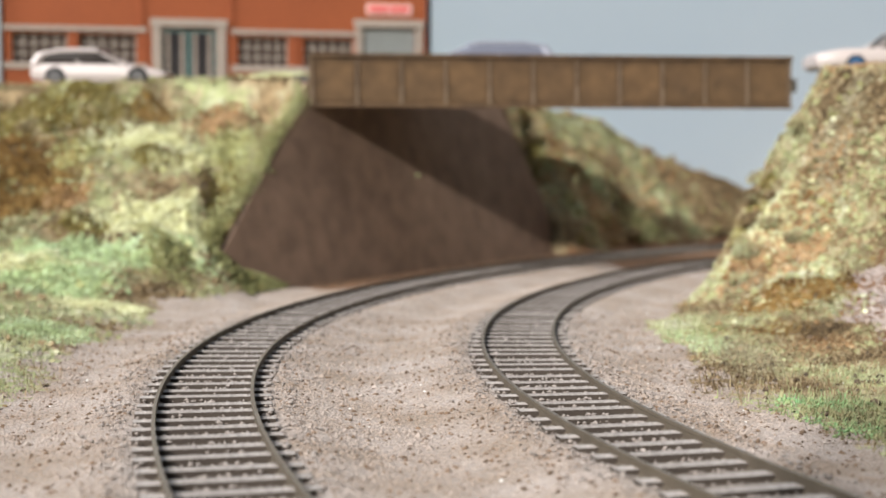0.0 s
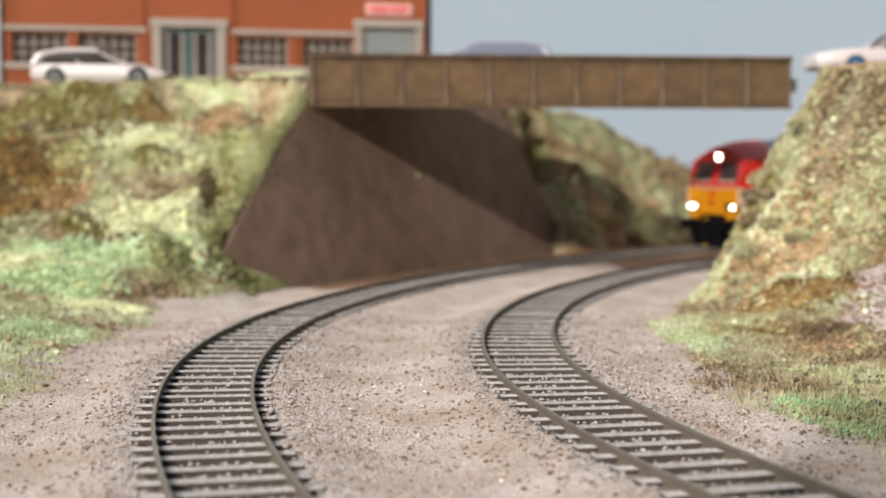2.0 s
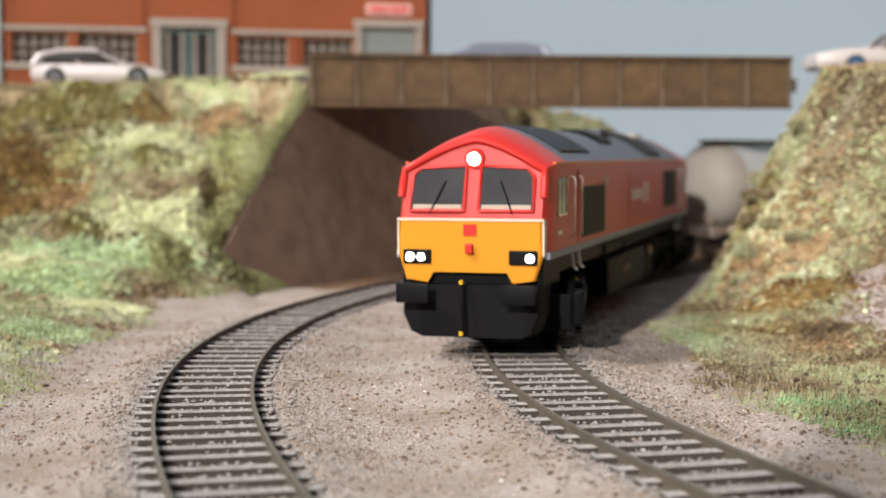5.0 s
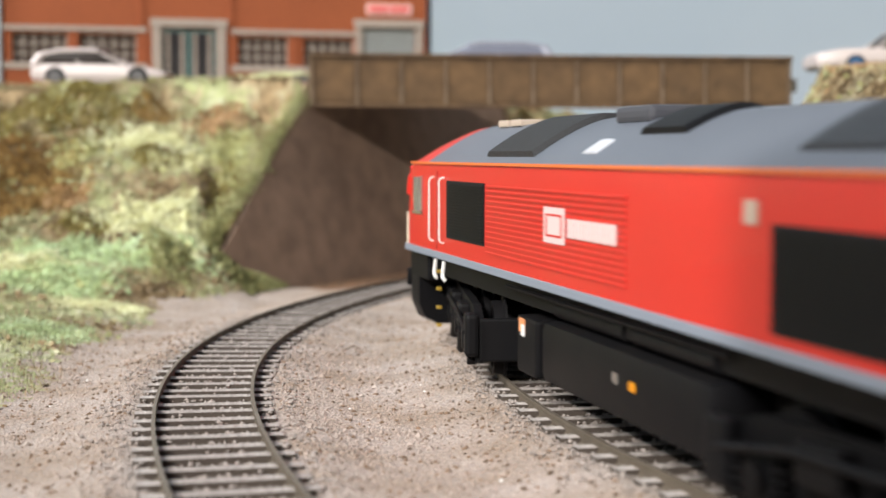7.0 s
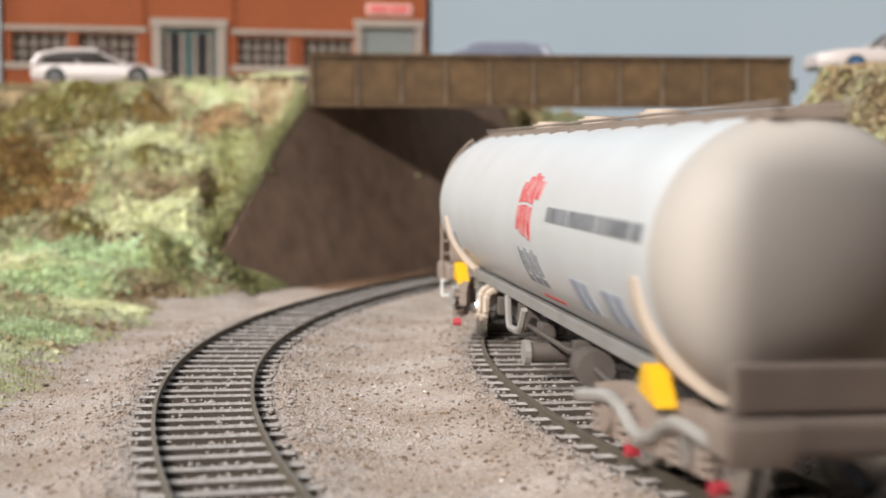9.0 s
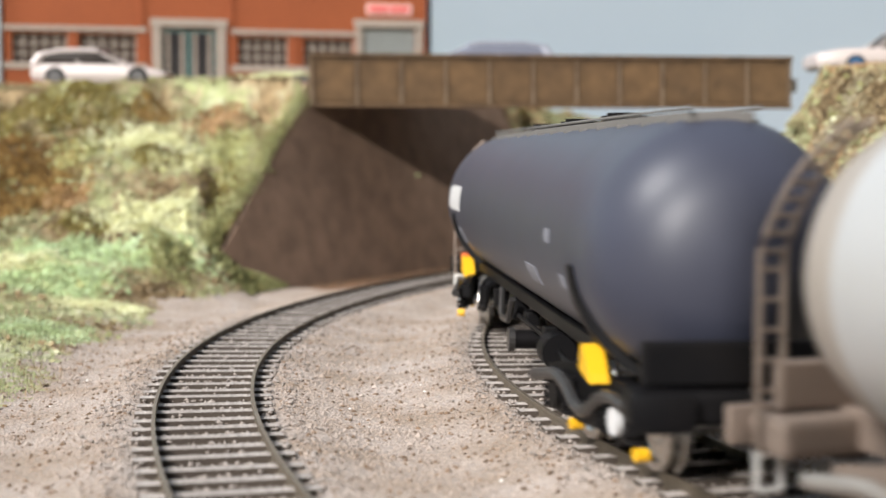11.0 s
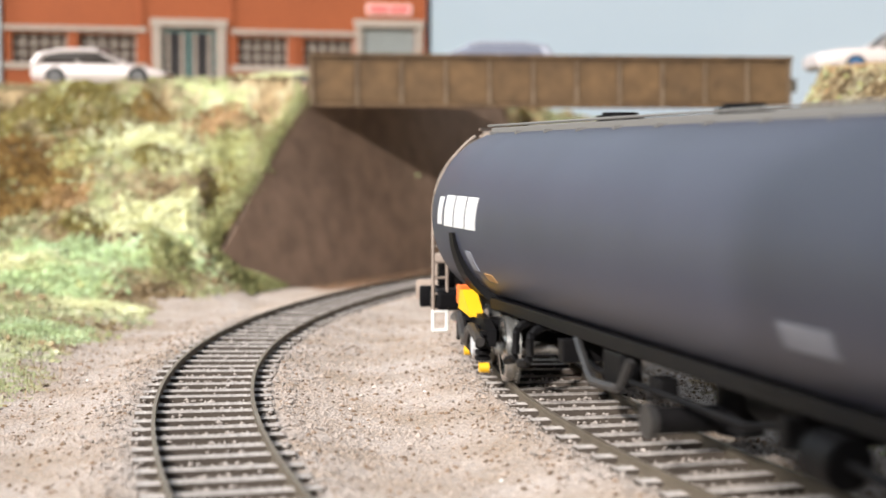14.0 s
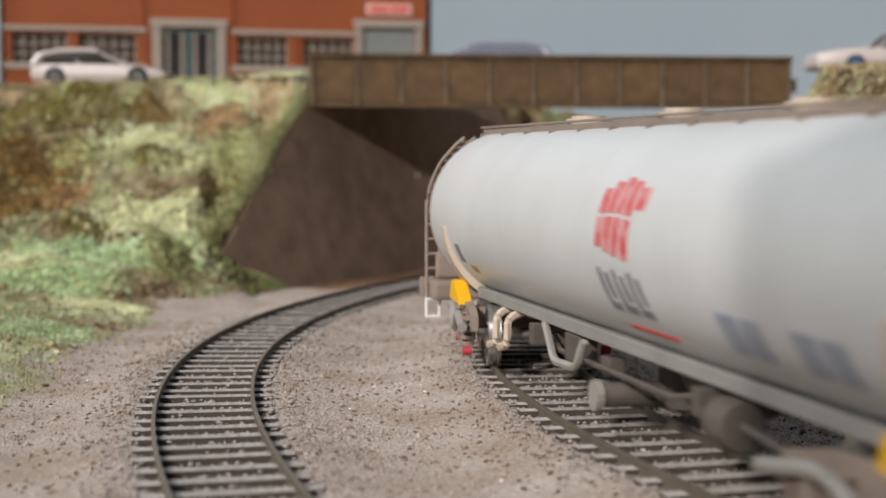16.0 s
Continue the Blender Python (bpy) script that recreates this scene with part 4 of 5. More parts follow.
def tank_wagon(silver, label, lettered=False):
    base = new("tank_wagon")
    tagged(base, label, "tank wagon", "train of tank wagons")
    tank_mat, end_mat, frame_mat = (SILVER, SILVEREND, BEIGEDIRT) if silver else (CHARCOAL, CHARCOAL, BLACK)
    R, ZC, L = 17.4, 29.6 + RAIL, 114.5 if silver else 116.0
    prof = [(L, 0.8), (L - 0.3, 4), (L - 0.9, 7.5), (L - 2.0, 10.5), (L - 3.7, 13), (L - 5.8, 15), (L - 8.4, 16.5), (L - 12, R), (L - 30, R), (0, R)]
    if silver:
        prof = [(L, 0.8), (L - 0.4, 4.5), (L - 1.2, 8), (L - 2.5, 11), (L - 4.5, 13.7), (L - 7.0, 15.7), (L - 10.0, 16.9), (L - 14, R), (L - 30, R), (0, R)]
    prof = prof + [(-x, r) for x, r in prof[-2::-1]]
    bm = bmesh.new()
    loft(bm, [[(x, r * math.cos(a), ZC + r * math.sin(a)) for a in np.linspace(0, 2 * math.pi, 56, endpoint=False)] for x, r in prof])
    for f in bm.faces:
        if abs(f.calc_center_median().x) > L - (13 if silver else 8):
            f.material_index = 1
    part("barrel", bm, (tank_mat, end_mat), base, smooth=True)
    # walkway along the top, with its hatches
    walkmat = BROWNSTEEL if silver else material("walkway_grey", (0.16, 0.15, 0.14), 0.7)
    top = ZC + R
    part("walkway", boxed((-106, 106, -4.4, 4.4, top - 0.9, top + 0.5), bevel=0.2), walkmat, base, "grating walkway along the top")
    for y in (-4.4, 4.4):
        bm = bmesh.new()
        wire(bm, [(-108, y, top + 0.9), (108, y, top + 0.9)], 0.25)
        part("walkway_edge", bm, walkmat, base)
    for i in range(13):
        x = -102 + 17 * i
        part("walkway_bracket", boxed((x - 0.3, x + 0.3, -6.0, 6.0, top - 1.3, top - 0.4)), walkmat, base)
    for x in (-46, 0, 44):
        bm = bmesh.new()
        tube(bm, (x, 0, top), (x, 0, top + 1.5), 4.0, 18)
        tube(bm, (x, 0, top + 1.5), (x, 0, top + 2.0), 3.0, 18)
        part("hatch", bm, BEIGE if silver else BLACK, base, smooth=True)
    # sills under the barrel
    for sgn in (1, -1):
        part("sill", boxed((-84, 84, sgn * 9.4, sgn * 11.2, ZC - R + 0.6, ZC - R + 2.8), bevel=0.25), SILLGREY if silver else BLACK, base)
    for e in (1, -1):
        part("stub_frame", boxed((e * 66, e * 117, -5, 5, 10.0 + RAIL, 14.4 + RAIL), bevel=0.4), frame_mat, base)
        part("end_plate", boxed((e * 116.5, e * 118.5, -12.6, 12.6, 14.2 + RAIL, 19.6 + RAIL), bevel=0.5), frame_mat, base, "flat end plate")
        part("headstock", boxed((e * 113.0, e * 119.5, -14.2, 14.2, 9.4 + RAIL, 13.8 + RAIL), bevel=1.0), frame_mat, base, "rounded headstock beam")
        bm = bmesh.new()
        wire(bm, [(e * 119, 0, 8.5 + RAIL), (e * 125, 0, 7.2 + RAIL)], 0.9)
        part("coupling", bm, BLACK, base)
        for sgn in (1, -1):
            bm = bmesh.new()
            tube(bm, (e * 119, sgn * 11.2, 11.8 + RAIL), (e * 123.4, sgn * 11.2, 11.8 + RAIL), 1.4, 12)
            box(bm, e * 122.8, e * 124.0, sgn * 11.2 - 4.0, sgn * 11.2 + 4.0, 9.4 + RAIL, 14.0 + RAIL, bevel=0.55)
            part("buffer", bm, frame_mat, base, smooth=True)
            # saddle: a curved web that holds the barrel, with a yellow tie-down tab at its foot
            sx = 88.5 if e < 0 else 94
            bm = bmesh.new()
            rings = []
            for i in range(9):
                a = radians(-8 - 68 * i / 8)
                wdt = 1.3 + 4.2 * (i / 8) ** 1.4
                ri, ro = R - 0.3, R + 0.6 + 1.5 * i / 8
                rings.append([(e * sx - wdt, sgn * ri * math.cos(a), ZC + ri * math.sin(a)), (e * sx + wdt, sgn * ri * math.cos(a), ZC + ri * math.sin(a)),
                              (e * sx + wdt, sgn * ro * math.cos(a), ZC + ro * math.sin(a)), (e * sx - wdt, sgn * ro * math.cos(a), ZC + ro * math.sin(a))])
            loft(bm, rings)
            part("saddle", bm, BEIGE if silver else BLACK, base, "curved saddle strap")
            bm = bmesh.new()
            tx = e * sx + (-0.5 if e < 0 else -2.5)
            tri = [(tx - 4.0, 12.2), (tx + 4.2, 11.2), (tx + 3.4, 12.4), (tx - 0.8, 16.0), (tx - 2.8, 15.8)]
            loft(bm, [[(u, sgn * 12.2, z + RAIL) for u, z in tri], [(u, sgn * 15.0, z + RAIL) for u, z in tri]])
            tab = part("jacking_tab", bm, TABYELLOW, base, "yellow jacking tab")
            if not silver and e < 0:
                part("tab_end", boxed((tx - 6.2, tx - 3.8, sgn * 12.4, sgn * 14.8, 12.9 + RAIL, 16.6 + RAIL), bevel=0.3), ORANGE, tab)
    # ladder at the rear, bent over the barrel's end
    for sgn in (1, -1):
        bm = bmesh.new()
        side = [[], []]
        for i in range(17):
            a = radians(62 - 62 * min(i / 10, 1.0))
            if i <= 10:
                y, z = (R + 1.0) * math.cos(a) * 0.72, ZC + (R + 1.0) * math.sin(a)
            else:
                y, z = (R + 1.0) * 0.72, ZC - (i - 10) * 3.3
            x = (-111.0 if silver else -107.0) - 6.5 * min(1.0, i / 9)
            for k, dx in enumerate((-1.5, 1.5)):
                side[k].append((x, sgn * (y + dx) if i > 3 else sgn * (y + dx * 0.8), z))
        wire(bm, side[0], 0.38)
        ladder = part("ladder", bm, LADDER if silver else BROWNSTEEL, base, "brown access ladder")
        bm = bmesh.new()
        wire(bm, side[1], 0.38)
        part("stile", bm, LADDER if silver else BROWNSTEEL, ladder)
        for i in range(1, 17):
            bm = bmesh.new()
            wire(bm, [side[0][i], side[1][i]], 0.28)
            part("rung", bm, LADDER if silver else BROWNSTEEL, ladder)
        x, y, z = side[0][-1]
        y2 = side[1][-1][1]
        bm = bmesh.new()
        for p, q in (((x - 0.1, y, z), (x - 0.1, y, z - 4.4)), ((x - 0.1, y2, z), (x - 0.1, y2, z - 4.4)), ((x, y, z - 4.4), (x, y2, z - 4.4)), ((x, y, z - 0.4), (x, y2, z - 0.4))):
            wire(bm, [p, q], 0.36)
        part("ladder_foot", bm, WHITE, ladder, "white-painted ladder foot")
    # markings on both sides
    for sgn in (1, -1):
        bm = bmesh.new()
        if silver:
            for x0, x1, z0, z1, sl in ((10, 12.8, 33.0, 37.2, 0.4), (10.4, 13.2, 37.7, 41.2, 0.4), (13.6, 16.4, 32.4, 37.4, 0.4), (14.0, 16.8, 37.9, 42.2, 0.4), (17.2, 20.0, 32.0, 37.4, 0.4), (17.6, 20.4, 37.9, 42.8, 0.4), (20.8, 23.4, 31.6, 37.2, 0.4), (21.2, 24.0, 37.7, 42.4, 0.4), (24.8, 28.4, 38.6, 41.6, 0.4)):
                barrel_patch(bm, x0, x1, z0 + RAIL - 4, z1 + RAIL - 4, sgn, R, ZC, sl)
                part("emblem_stroke", bm, WORNRED, base, "worn red emblem stroke")
                bm = bmesh.new()
            for x0 in (11, 17.2, 23.4):
                bm = bmesh.new()
                barrel_patch(bm, x0, x0 + 4.8, 24.0 + RAIL - 4, 25.2 + RAIL - 4, sgn, R, ZC)
                barrel_patch(bm, x0, x0 + 1.6, 25.2 + RAIL - 4, 30.0 + RAIL - 4, sgn, R, ZC, -1.2)
                barrel_patch(bm, x0 + 3.0, x0 + 4.6, 25.8 + RAIL - 4, 29.4 + RAIL - 4, sgn, R, ZC, -1.2)
                part("dark_mark", bm, DARKMARK, base, "faded dark lettering shape")
            bm = bmesh.new()
            barrel_patch(bm, 13, 31, 21.4 + RAIL - 4, 21.9 + RAIL - 4, sgn, R, ZC)
            part("red_line", bm, RED, base)
            bm = bmesh.new()
            for x0 in (52, 58.6, 72, 78.6):
                barrel_patch(bm, x0, x0 + 5.4, 23.0 + RAIL - 4, 27.6 + RAIL - 4, sgn, R, ZC, -0.8)
                part("data_panel", bm, MARKBLUE, base, "grey-blue data panel")
                bm = bmesh.new()
            if lettered:
                for k in range(22):
                    x = 37.0 + 2.75 * k
                    bm = bmesh.new()
                    barrel_patch(bm, x, x + (1.5 if k % 7 == 5 else 2.2), 35.4 + RAIL - 4, 37.7 + RAIL - 4, sgn, R, ZC, 0.3)
                    part("dark_mark", bm, DARKMARK, base)
        else:
            for x0, x1, z0, z1, sl in ((-99.5, -96.4, 33.4, 38.8, 0.8), (-94.6, -88.4, 33.2, 39.2, 0.8), (-87.4, -80.6, 33.2, 39.2, 0.8), (-79.6, -73.0, 33.2, 39.2, 0.8)):
                barrel_patch(bm, x0, x1, z0 + RAIL - 5, z1 + RAIL - 5, sgn, R, ZC, sl)
                part("white_mark", bm, MARKWHITE, base, "white block mark")
                bm = bmesh.new()
            bm = bmesh.new()
            for x0, x1, z0, z1 in ((70, 75, 33, 35), (80, 84, 27, 28.8), (42, 54, 25, 28)):
                barrel_patch(bm, x0, x1, z0 + RAIL - 4, z1 + RAIL - 4, sgn, R, ZC)
                part("data_panel", bm, PALEPANEL, base, "small pale data panel")
                bm = bmesh.new()
        bm = bmesh.new()
        barrel_patch(bm, -82, -78.4, 24.4 + RAIL - 4, 28.0 + RAIL - 4, sgn, R, ZC, -0.6)
        part("notice_plate", bm, DARKMARK if silver else PALEPANEL, base)
        bm = bmesh.new()
        barrel_patch(bm, -76, -71, 22.8 + RAIL - 4, 24.2 + RAIL - 4, sgn, R, ZC)
        part("rust_mark", bm, RUSTMARK, base)
        # brake gear between the bogies
        bm = bmesh.new()
        wire(bm, [(-44, sgn * 8, 10.5 + RAIL), (-30, sgn * 10, 8.6 + RAIL), (22, sgn * 10, 8.6 + RAIL), (34, sgn * 8, 10.8 + RAIL)], 0.5)
        box(bm, -9, -5, sgn * 7, sgn * 10, 7.5 + RAIL, 10.5 + RAIL, bevel=0.5)
        part("brake_gear", bm, GEARBROWN if silver else BLACK, base)
        bm = bmesh.new()
        wire(bm, rounded([(-64, sgn * 8, 13 + RAIL), (-63, sgn * 12.6, 11.5 + RAIL), (-63, sgn * 12.8, 6 + RAIL), (-68, sgn * 12.8, 5 + RAIL)], 1.0), 0.8)
        wire(bm, rounded([(-56, sgn * 8, 13 + RAIL), (-55, sgn * 12.6, 11.5 + RAIL), (-55, sgn * 12.8, 6.5 + RAIL), (-60, sgn * 12.8, 5.5 + RAIL)], 1.0), 0.8)
        part("brake_pipe", bm, BEIGE if silver else BLACK, base)
    gear = GEARBROWN if silver else BLACK
    for x in (-40, 36):
        part("cross_beam", boxed((x - 1.2, x + 1.2, -12.5, 12.5, 8.4 + RAIL, 12.2 + RAIL), bevel=0.3), gear, base)
    bm = bmesh.new()
    tube(bm, (0, 0, 3.4 + RAIL), (0, 0, 13.6 + RAIL), 3.4, 16)
    tube(bm, (0, -13.2, 5.6 + RAIL), (0, 13.2, 5.6 + RAIL), 1.9, 14)
    part("discharge_pipe", bm, gear, base, "discharge valve and pipe under the barrel", smooth=True)
    for sgn in (1, -1):
        bm = bmesh.new()
        tube(bm, (0, sgn * 13.0, 5.6 + RAIL), (0, sgn * 14.2, 5.6 + RAIL), 2.4, 14)
        part("pipe_cap", bm, LEVERGREY if silver else DARKSTEEL, base)
        bm = bmesh.new()
        wire(bm, rounded([(-36, sgn * 11.0, 12.6 + RAIL), (-26, sgn * 12.4, 7.4 + RAIL), (-14, sgn * 12.4, 7.8 + RAIL), (-11, sgn * 12.0, 12.4 + RAIL)], 1.5), 0.7)
        part("hand_brake_lever", bm, LEVERGREY if silver else DARKSTEEL, base)
        part("valve_box", boxed((-25, -17, sgn * 7.5, sgn * 11.0, 7.4 + RAIL, 12.6 + RAIL), bevel=0.6), gear, base)
        bm = bmesh.new()
        tube(bm, (44, sgn * 11.8, 9.4 + RAIL), (50, sgn * 11.8, 9.4 + RAIL), 3.0, 16)
        wire(bm, [(50, sgn * 11.8, 9.4 + RAIL), (62, sgn * 11.4, 8.4 + RAIL)], 0.6)
        part("brake_cylinder", bm, gear, base, smooth=True)
    bm = bmesh.new()
    tube(bm, (8, 0, 9.5 + RAIL), (30, 0, 9.5 + RAIL), 3.2, 16)
    part("air_tank", bm, gear, base, smooth=True)
    return base


SILVEREND = material("silver_end", (0.47, 0.415, 0.365), 0.5, 0.0, (0.39, 0.34, 0.30), 34, 0.6, spec=0.3)
BEIGEDIRT = material("beige_frame", (0.33, 0.25, 0.20), 0.65, 0, (0.21, 0.16, 0.13), 70, 0.5)
LADDER = material("ladder_tan", (0.34, 0.27, 0.22), 0.6, 0, (0.26, 0.2, 0.16), 150, 0.5)
SILLGREY = material("sill_grey", (0.28, 0.265, 0.25), 0.6, 0, (0.2, 0.185, 0.17), 90, 0.5)
ORANGE = material("orange_paint", (0.80, 0.16, 0.03), 0.5)
DARKMARK = material("faded_black", (0.10, 0.10, 0.11), 0.6, 0, (0.26, 0.26, 0.27), 260, 0.5)
MARKBLUE = material("faded_blue", (0.22, 0.25, 0.33), 0.6, 0, (0.36, 0.37, 0.40), 200, 0.5)
PALEPANEL = material("pale_panel", (0.24, 0.245, 0.28), 0.6, 0, (0.14, 0.14, 0.17), 300, 0.5)
SIGNALRED = material("signal_red", (0.42, 0.03, 0.045), 0.6)
LEVERGREY = material("lever_grey", (0.40, 0.37, 0.34), 0.5, 0.2, (0.28, 0.25, 0.22), 150, 0.5)
WORNRED = material("worn_red", (0.52, 0.03, 0.035), 0.6, 0, (0.60, 0.30, 0.29), 420, 0.35)
RUSTMARK = material("rust_mark", (0.40, 0.22, 0.08), 0.7)
LOCO = locomotive()
LOCO_TRUCKS = [bogie(LOCO, x, (-25, 0, 25), 33, BLACK, BLACK, BLACK, 7.1) for x in (87, -87)]
KINDS = [(True, "silver bogie tank wagon with a line of lettering", True), (False, "charcoal bogie tank wagon with white marks", False),
         (False, "charcoal bogie tank wagon with white marks", False), (True, "silver bogie tank wagon with a red emblem", False)]
WAGONS = []
for is_silver, text, line in KINDS:
    wagon = tank_wagon(is_silver, text, line)
    trucks = [bogie(wagon, x, (-12, 12), 19.5, BEIGEDIRT if is_silver else BLACK, BRIGHT if is_silver else MARKWHITE, SIGNALRED if is_silver else TABYELLOW, 6.2, LEVERGREY if is_silver else DARKSTEEL) for x in (86, -86)]
    WAGONS.append((wagon, trucks))
PITCH, FIRST = 254.0, 281.5


def loco_length(t):
    """Where the locomotive's middle is along the track at t seconds."""
    if t > 8.0:
        return -190.3 - 115.6 * (t - 8.0) + 3.5 * math.sin(math.pi * min(t - 8.0, 1.0))
    if t < 2.0:
        return 483.0 + 122 * (2.0 - t)
    return -1.6 * math.exp(-((t - 6.5) / 0.45) ** 2) - 2.5 * min(max(t - 6.5, 0.0) / 1.5, 1.0) + 0.08214877 * t ** 4 - 1.98617 * t ** 3 + 16.241964 * t ** 2 - 163.243082 * t + 759.109372


def chord(s, half):
    """Pose of a vehicle whose two pivots ride on the track, half millimetres before and behind s."""
    fx, fy, _ = on_track(RIGHT, s - half)
    bx, by, _ = on_track(RIGHT, s + half)
    return pose((fx + bx) / 2000, (fy + by) / 2000, 0, 0, 0, math.degrees(math.atan2(fy - by, fx - bx)))


def truck_turn(s, half, side):
    """How far a bogie swivels under its vehicle, in degrees."""
    fx, fy, _ = on_track(RIGHT, s - half)
    bx, by, _ = on_track(RIGHT, s + half)
    body = math.atan2(fy - by, fx - bx)
    t = on_track(RIGHT, s - half * side)[2]
    way = math.atan2(-math.cos(t), -math.sin(t))
    return math.degrees((way - body + math.pi) % (2 * math.pi) - math.pi)


def motions():
    times = [i * 0.2 for i in range(81)]
    fast = [i / 15 for i in range(241)]
    fleet = [(LOCO, LOCO_TRUCKS, 0.0, 87.0, 7.1)] + [(w, tr, FIRST + PITCH * i + (2.5 if i == 0 else 0), 86.0, 6.2) for i, (w, tr) in enumerate(WAGONS)]
    for thing, trucks, behind, half, r in fleet:
        walk(thing, [(t, chord(loco_length(t) + behind, half)) for t in times])
        for (truck, sets), side in zip(trucks, (1, -1)):
            walk(truck, [(t, pose(side * half / 1000, 0, 0, 0, 0, truck_turn(loco_length(t) + behind, half, side))) for t in times])
            for axle in sets:
                x, y, z = axle.location
                walk(axle, [(t, pose(x, y, z, 0, math.degrees((loco_length(0) - loco_length(t)) / r), 0)) for t in fast])


# ---- loose stuff: stones, flock, grass fibres ----
def scatter(name, shape, count, region, size, mat, label, seed, squash=0.7, sink=0.2, keep=None, points=None):
    """Many small solids on the ground as one mesh. shape: corner directions and faces of one solid."""
    rng = np.random.default_rng(seed)
    x0, x1, y0, y1 = region
    x, y = rng.uniform(x0, x1, count), rng.uniform(y0, y1, count)
    dl, _ = from_track(LEFT, x, y, -400, 890)
    dr, sr = from_track(RIGHT, x, y, -400, 1000)
    ok = keep(x, y, dl, dr, sr)
    x, y = x[ok], y[ok]
    z = ground_height(x, y)
    if points is not None:
        x, y, z = points.T
    n = len(x)
    dirs, tris = np.array(shape[0], float), np.array(shape[1])
    r = size[0] + (size[1] - size[0]) * rng.random(n) ** 2
    v = dirs[None] * (1 + rng.uniform(-0.35, 0.35, (n, len(dirs), 1)))
    a = rng.uniform(0, 2 * np.pi, n)
    ca, sa = np.cos(a)[:, None], np.sin(a)[:, None]
    px = (v[..., 0] * ca - v[..., 1] * sa) * r[:, None]
    py = (v[..., 0] * sa + v[..., 1] * ca) * r[:, None]
    pz = v[..., 2] * r[:, None] * squash
    verts = np.stack([px + x[:, None], py + y[:, None], pz + (z + r * sink)[:, None]], -1).reshape(-1, 3) * 0.001
    faces = (tris[None] + (np.arange(n) * len(dirs))[:, None, None]).reshape(-1, 3)
    me = bpy.data.meshes.new(name)
    me.from_pydata(verts.tolist(), [], faces.tolist())
    me.materials.append(mat)
    return tagged(new(name, me), label, name.replace("_", " "), kind="stuff")


OCTA = ([(1, 0, 0), (-0.9, 0.2, 0), (0, 1, 0.1), (0.1, -1, 0), (0, 0, 1), (0, 0, -1)],
        [(0, 2, 4), (2, 1, 4), (1, 3, 4), (3, 0, 4), (2, 0, 5), (1, 2, 5), (3, 1, 5), (0, 3, 5)])


BROWNGRIT = material("brown_grit", (0.17, 0.11, 0.07), 0.9, island=0.4)


def open_ballast(x, y, dl, dr, sr):
    return ~dirt_zone(x, y, dl, dr) & (np.minimum(np.abs(dl), np.abs(dr)) > 12.4) & ~turf_zone(x, y, dl, dr, sr) & (np.abs(x) < 0.34 * y + 8)


def by_rails(x, y, dl, dr, sr):
    """Beside and between the rails, but not on them; thinning outwards."""
    d = np.minimum(np.abs(dl), np.abs(dr))
    loose = np.modf(np.abs(np.sin(x * 27.17 + y * 61.7) * 9173.3))[0]
    return (np.abs(d - 8.25) > 1.2) & (d < 11.5 + 9 * loose ** 1.6) & (np.abs(x) < 0.34 * y + 8) & ~dirt_zone(x, y, dl, dr)


scatter("ballast_stones", OCTA, 130000, (-120, 130, 140, 300), (0.09, 0.33), GRIT, "fine tan ballast stones", 11, keep=open_ballast)
scatter("ballast_stones", OCTA, 60000, (-110, 150, 300, 640), (0.16, 0.48), GRIT, "fine tan ballast stones", 12, keep=open_ballast)
scatter("ballast_stones", OCTA, 500, (-110, 120, 150, 420), (0.4, 0.9), GRIT, "fine tan ballast stones", 13, keep=open_ballast)
scatter("brown_stones", OCTA, 12000, (-120, 130, 140, 420), (0.15, 0.6), BROWNGRIT, "brown specks among the ballast", 17, keep=open_ballast)
scatter("pale_chips", OCTA, 140, (-120, 130, 150, 480), (0.25, 0.5), WHITE, "scattered white stone chips", 14, keep=lambda x, y, dl, dr, sr: np.minimum(np.abs(dl), np.abs(dr)) > 18)
scatter("track_stones", OCTA, 46000, (-70, 130, 140, 420), (0.16, 0.5), GREYGRIT, "loose grey grit along the rails and sleepers", 15, sink=0.9, keep=by_rails)
scatter("track_stones", OCTA, 3500, (-70, 130, 140, 420), (0.35, 0.6), GREYGRIT, "larger grey grit lying between the sleepers", 19, sink=1.3, keep=by_rails)
scatter("grey_stones", OCTA, 42000, (60, 190, 280, 450), (0.3, 0.95), STONE_GREY, "grey rubble on the bank foot", 16,
        keep=lambda x, y, dl, dr, sr: rubble_zone(x, y, dr, 1.05))


def on_turf(x, y, dl, dr, sr):
    z = ground_height(x, y)
    along = (x - WALL_A[0]) * WALL_DIR[0] + (y - WALL_A[1]) * WALL_DIR[1]
    perp = (x - WALL_A[0]) * WALL_N[0] + (y - WALL_A[1]) * WALL_N[1]
    wall = (along > -58) & (along < 200) & (perp < 6) & (perp > -45)
    return (turf_zone(x, y, dl, dr, sr) | (z > 3)) & (np.abs(x) < 0.33 * y + 12) & ~wall & ~rubble_zone(x, y, dr, 1.1)


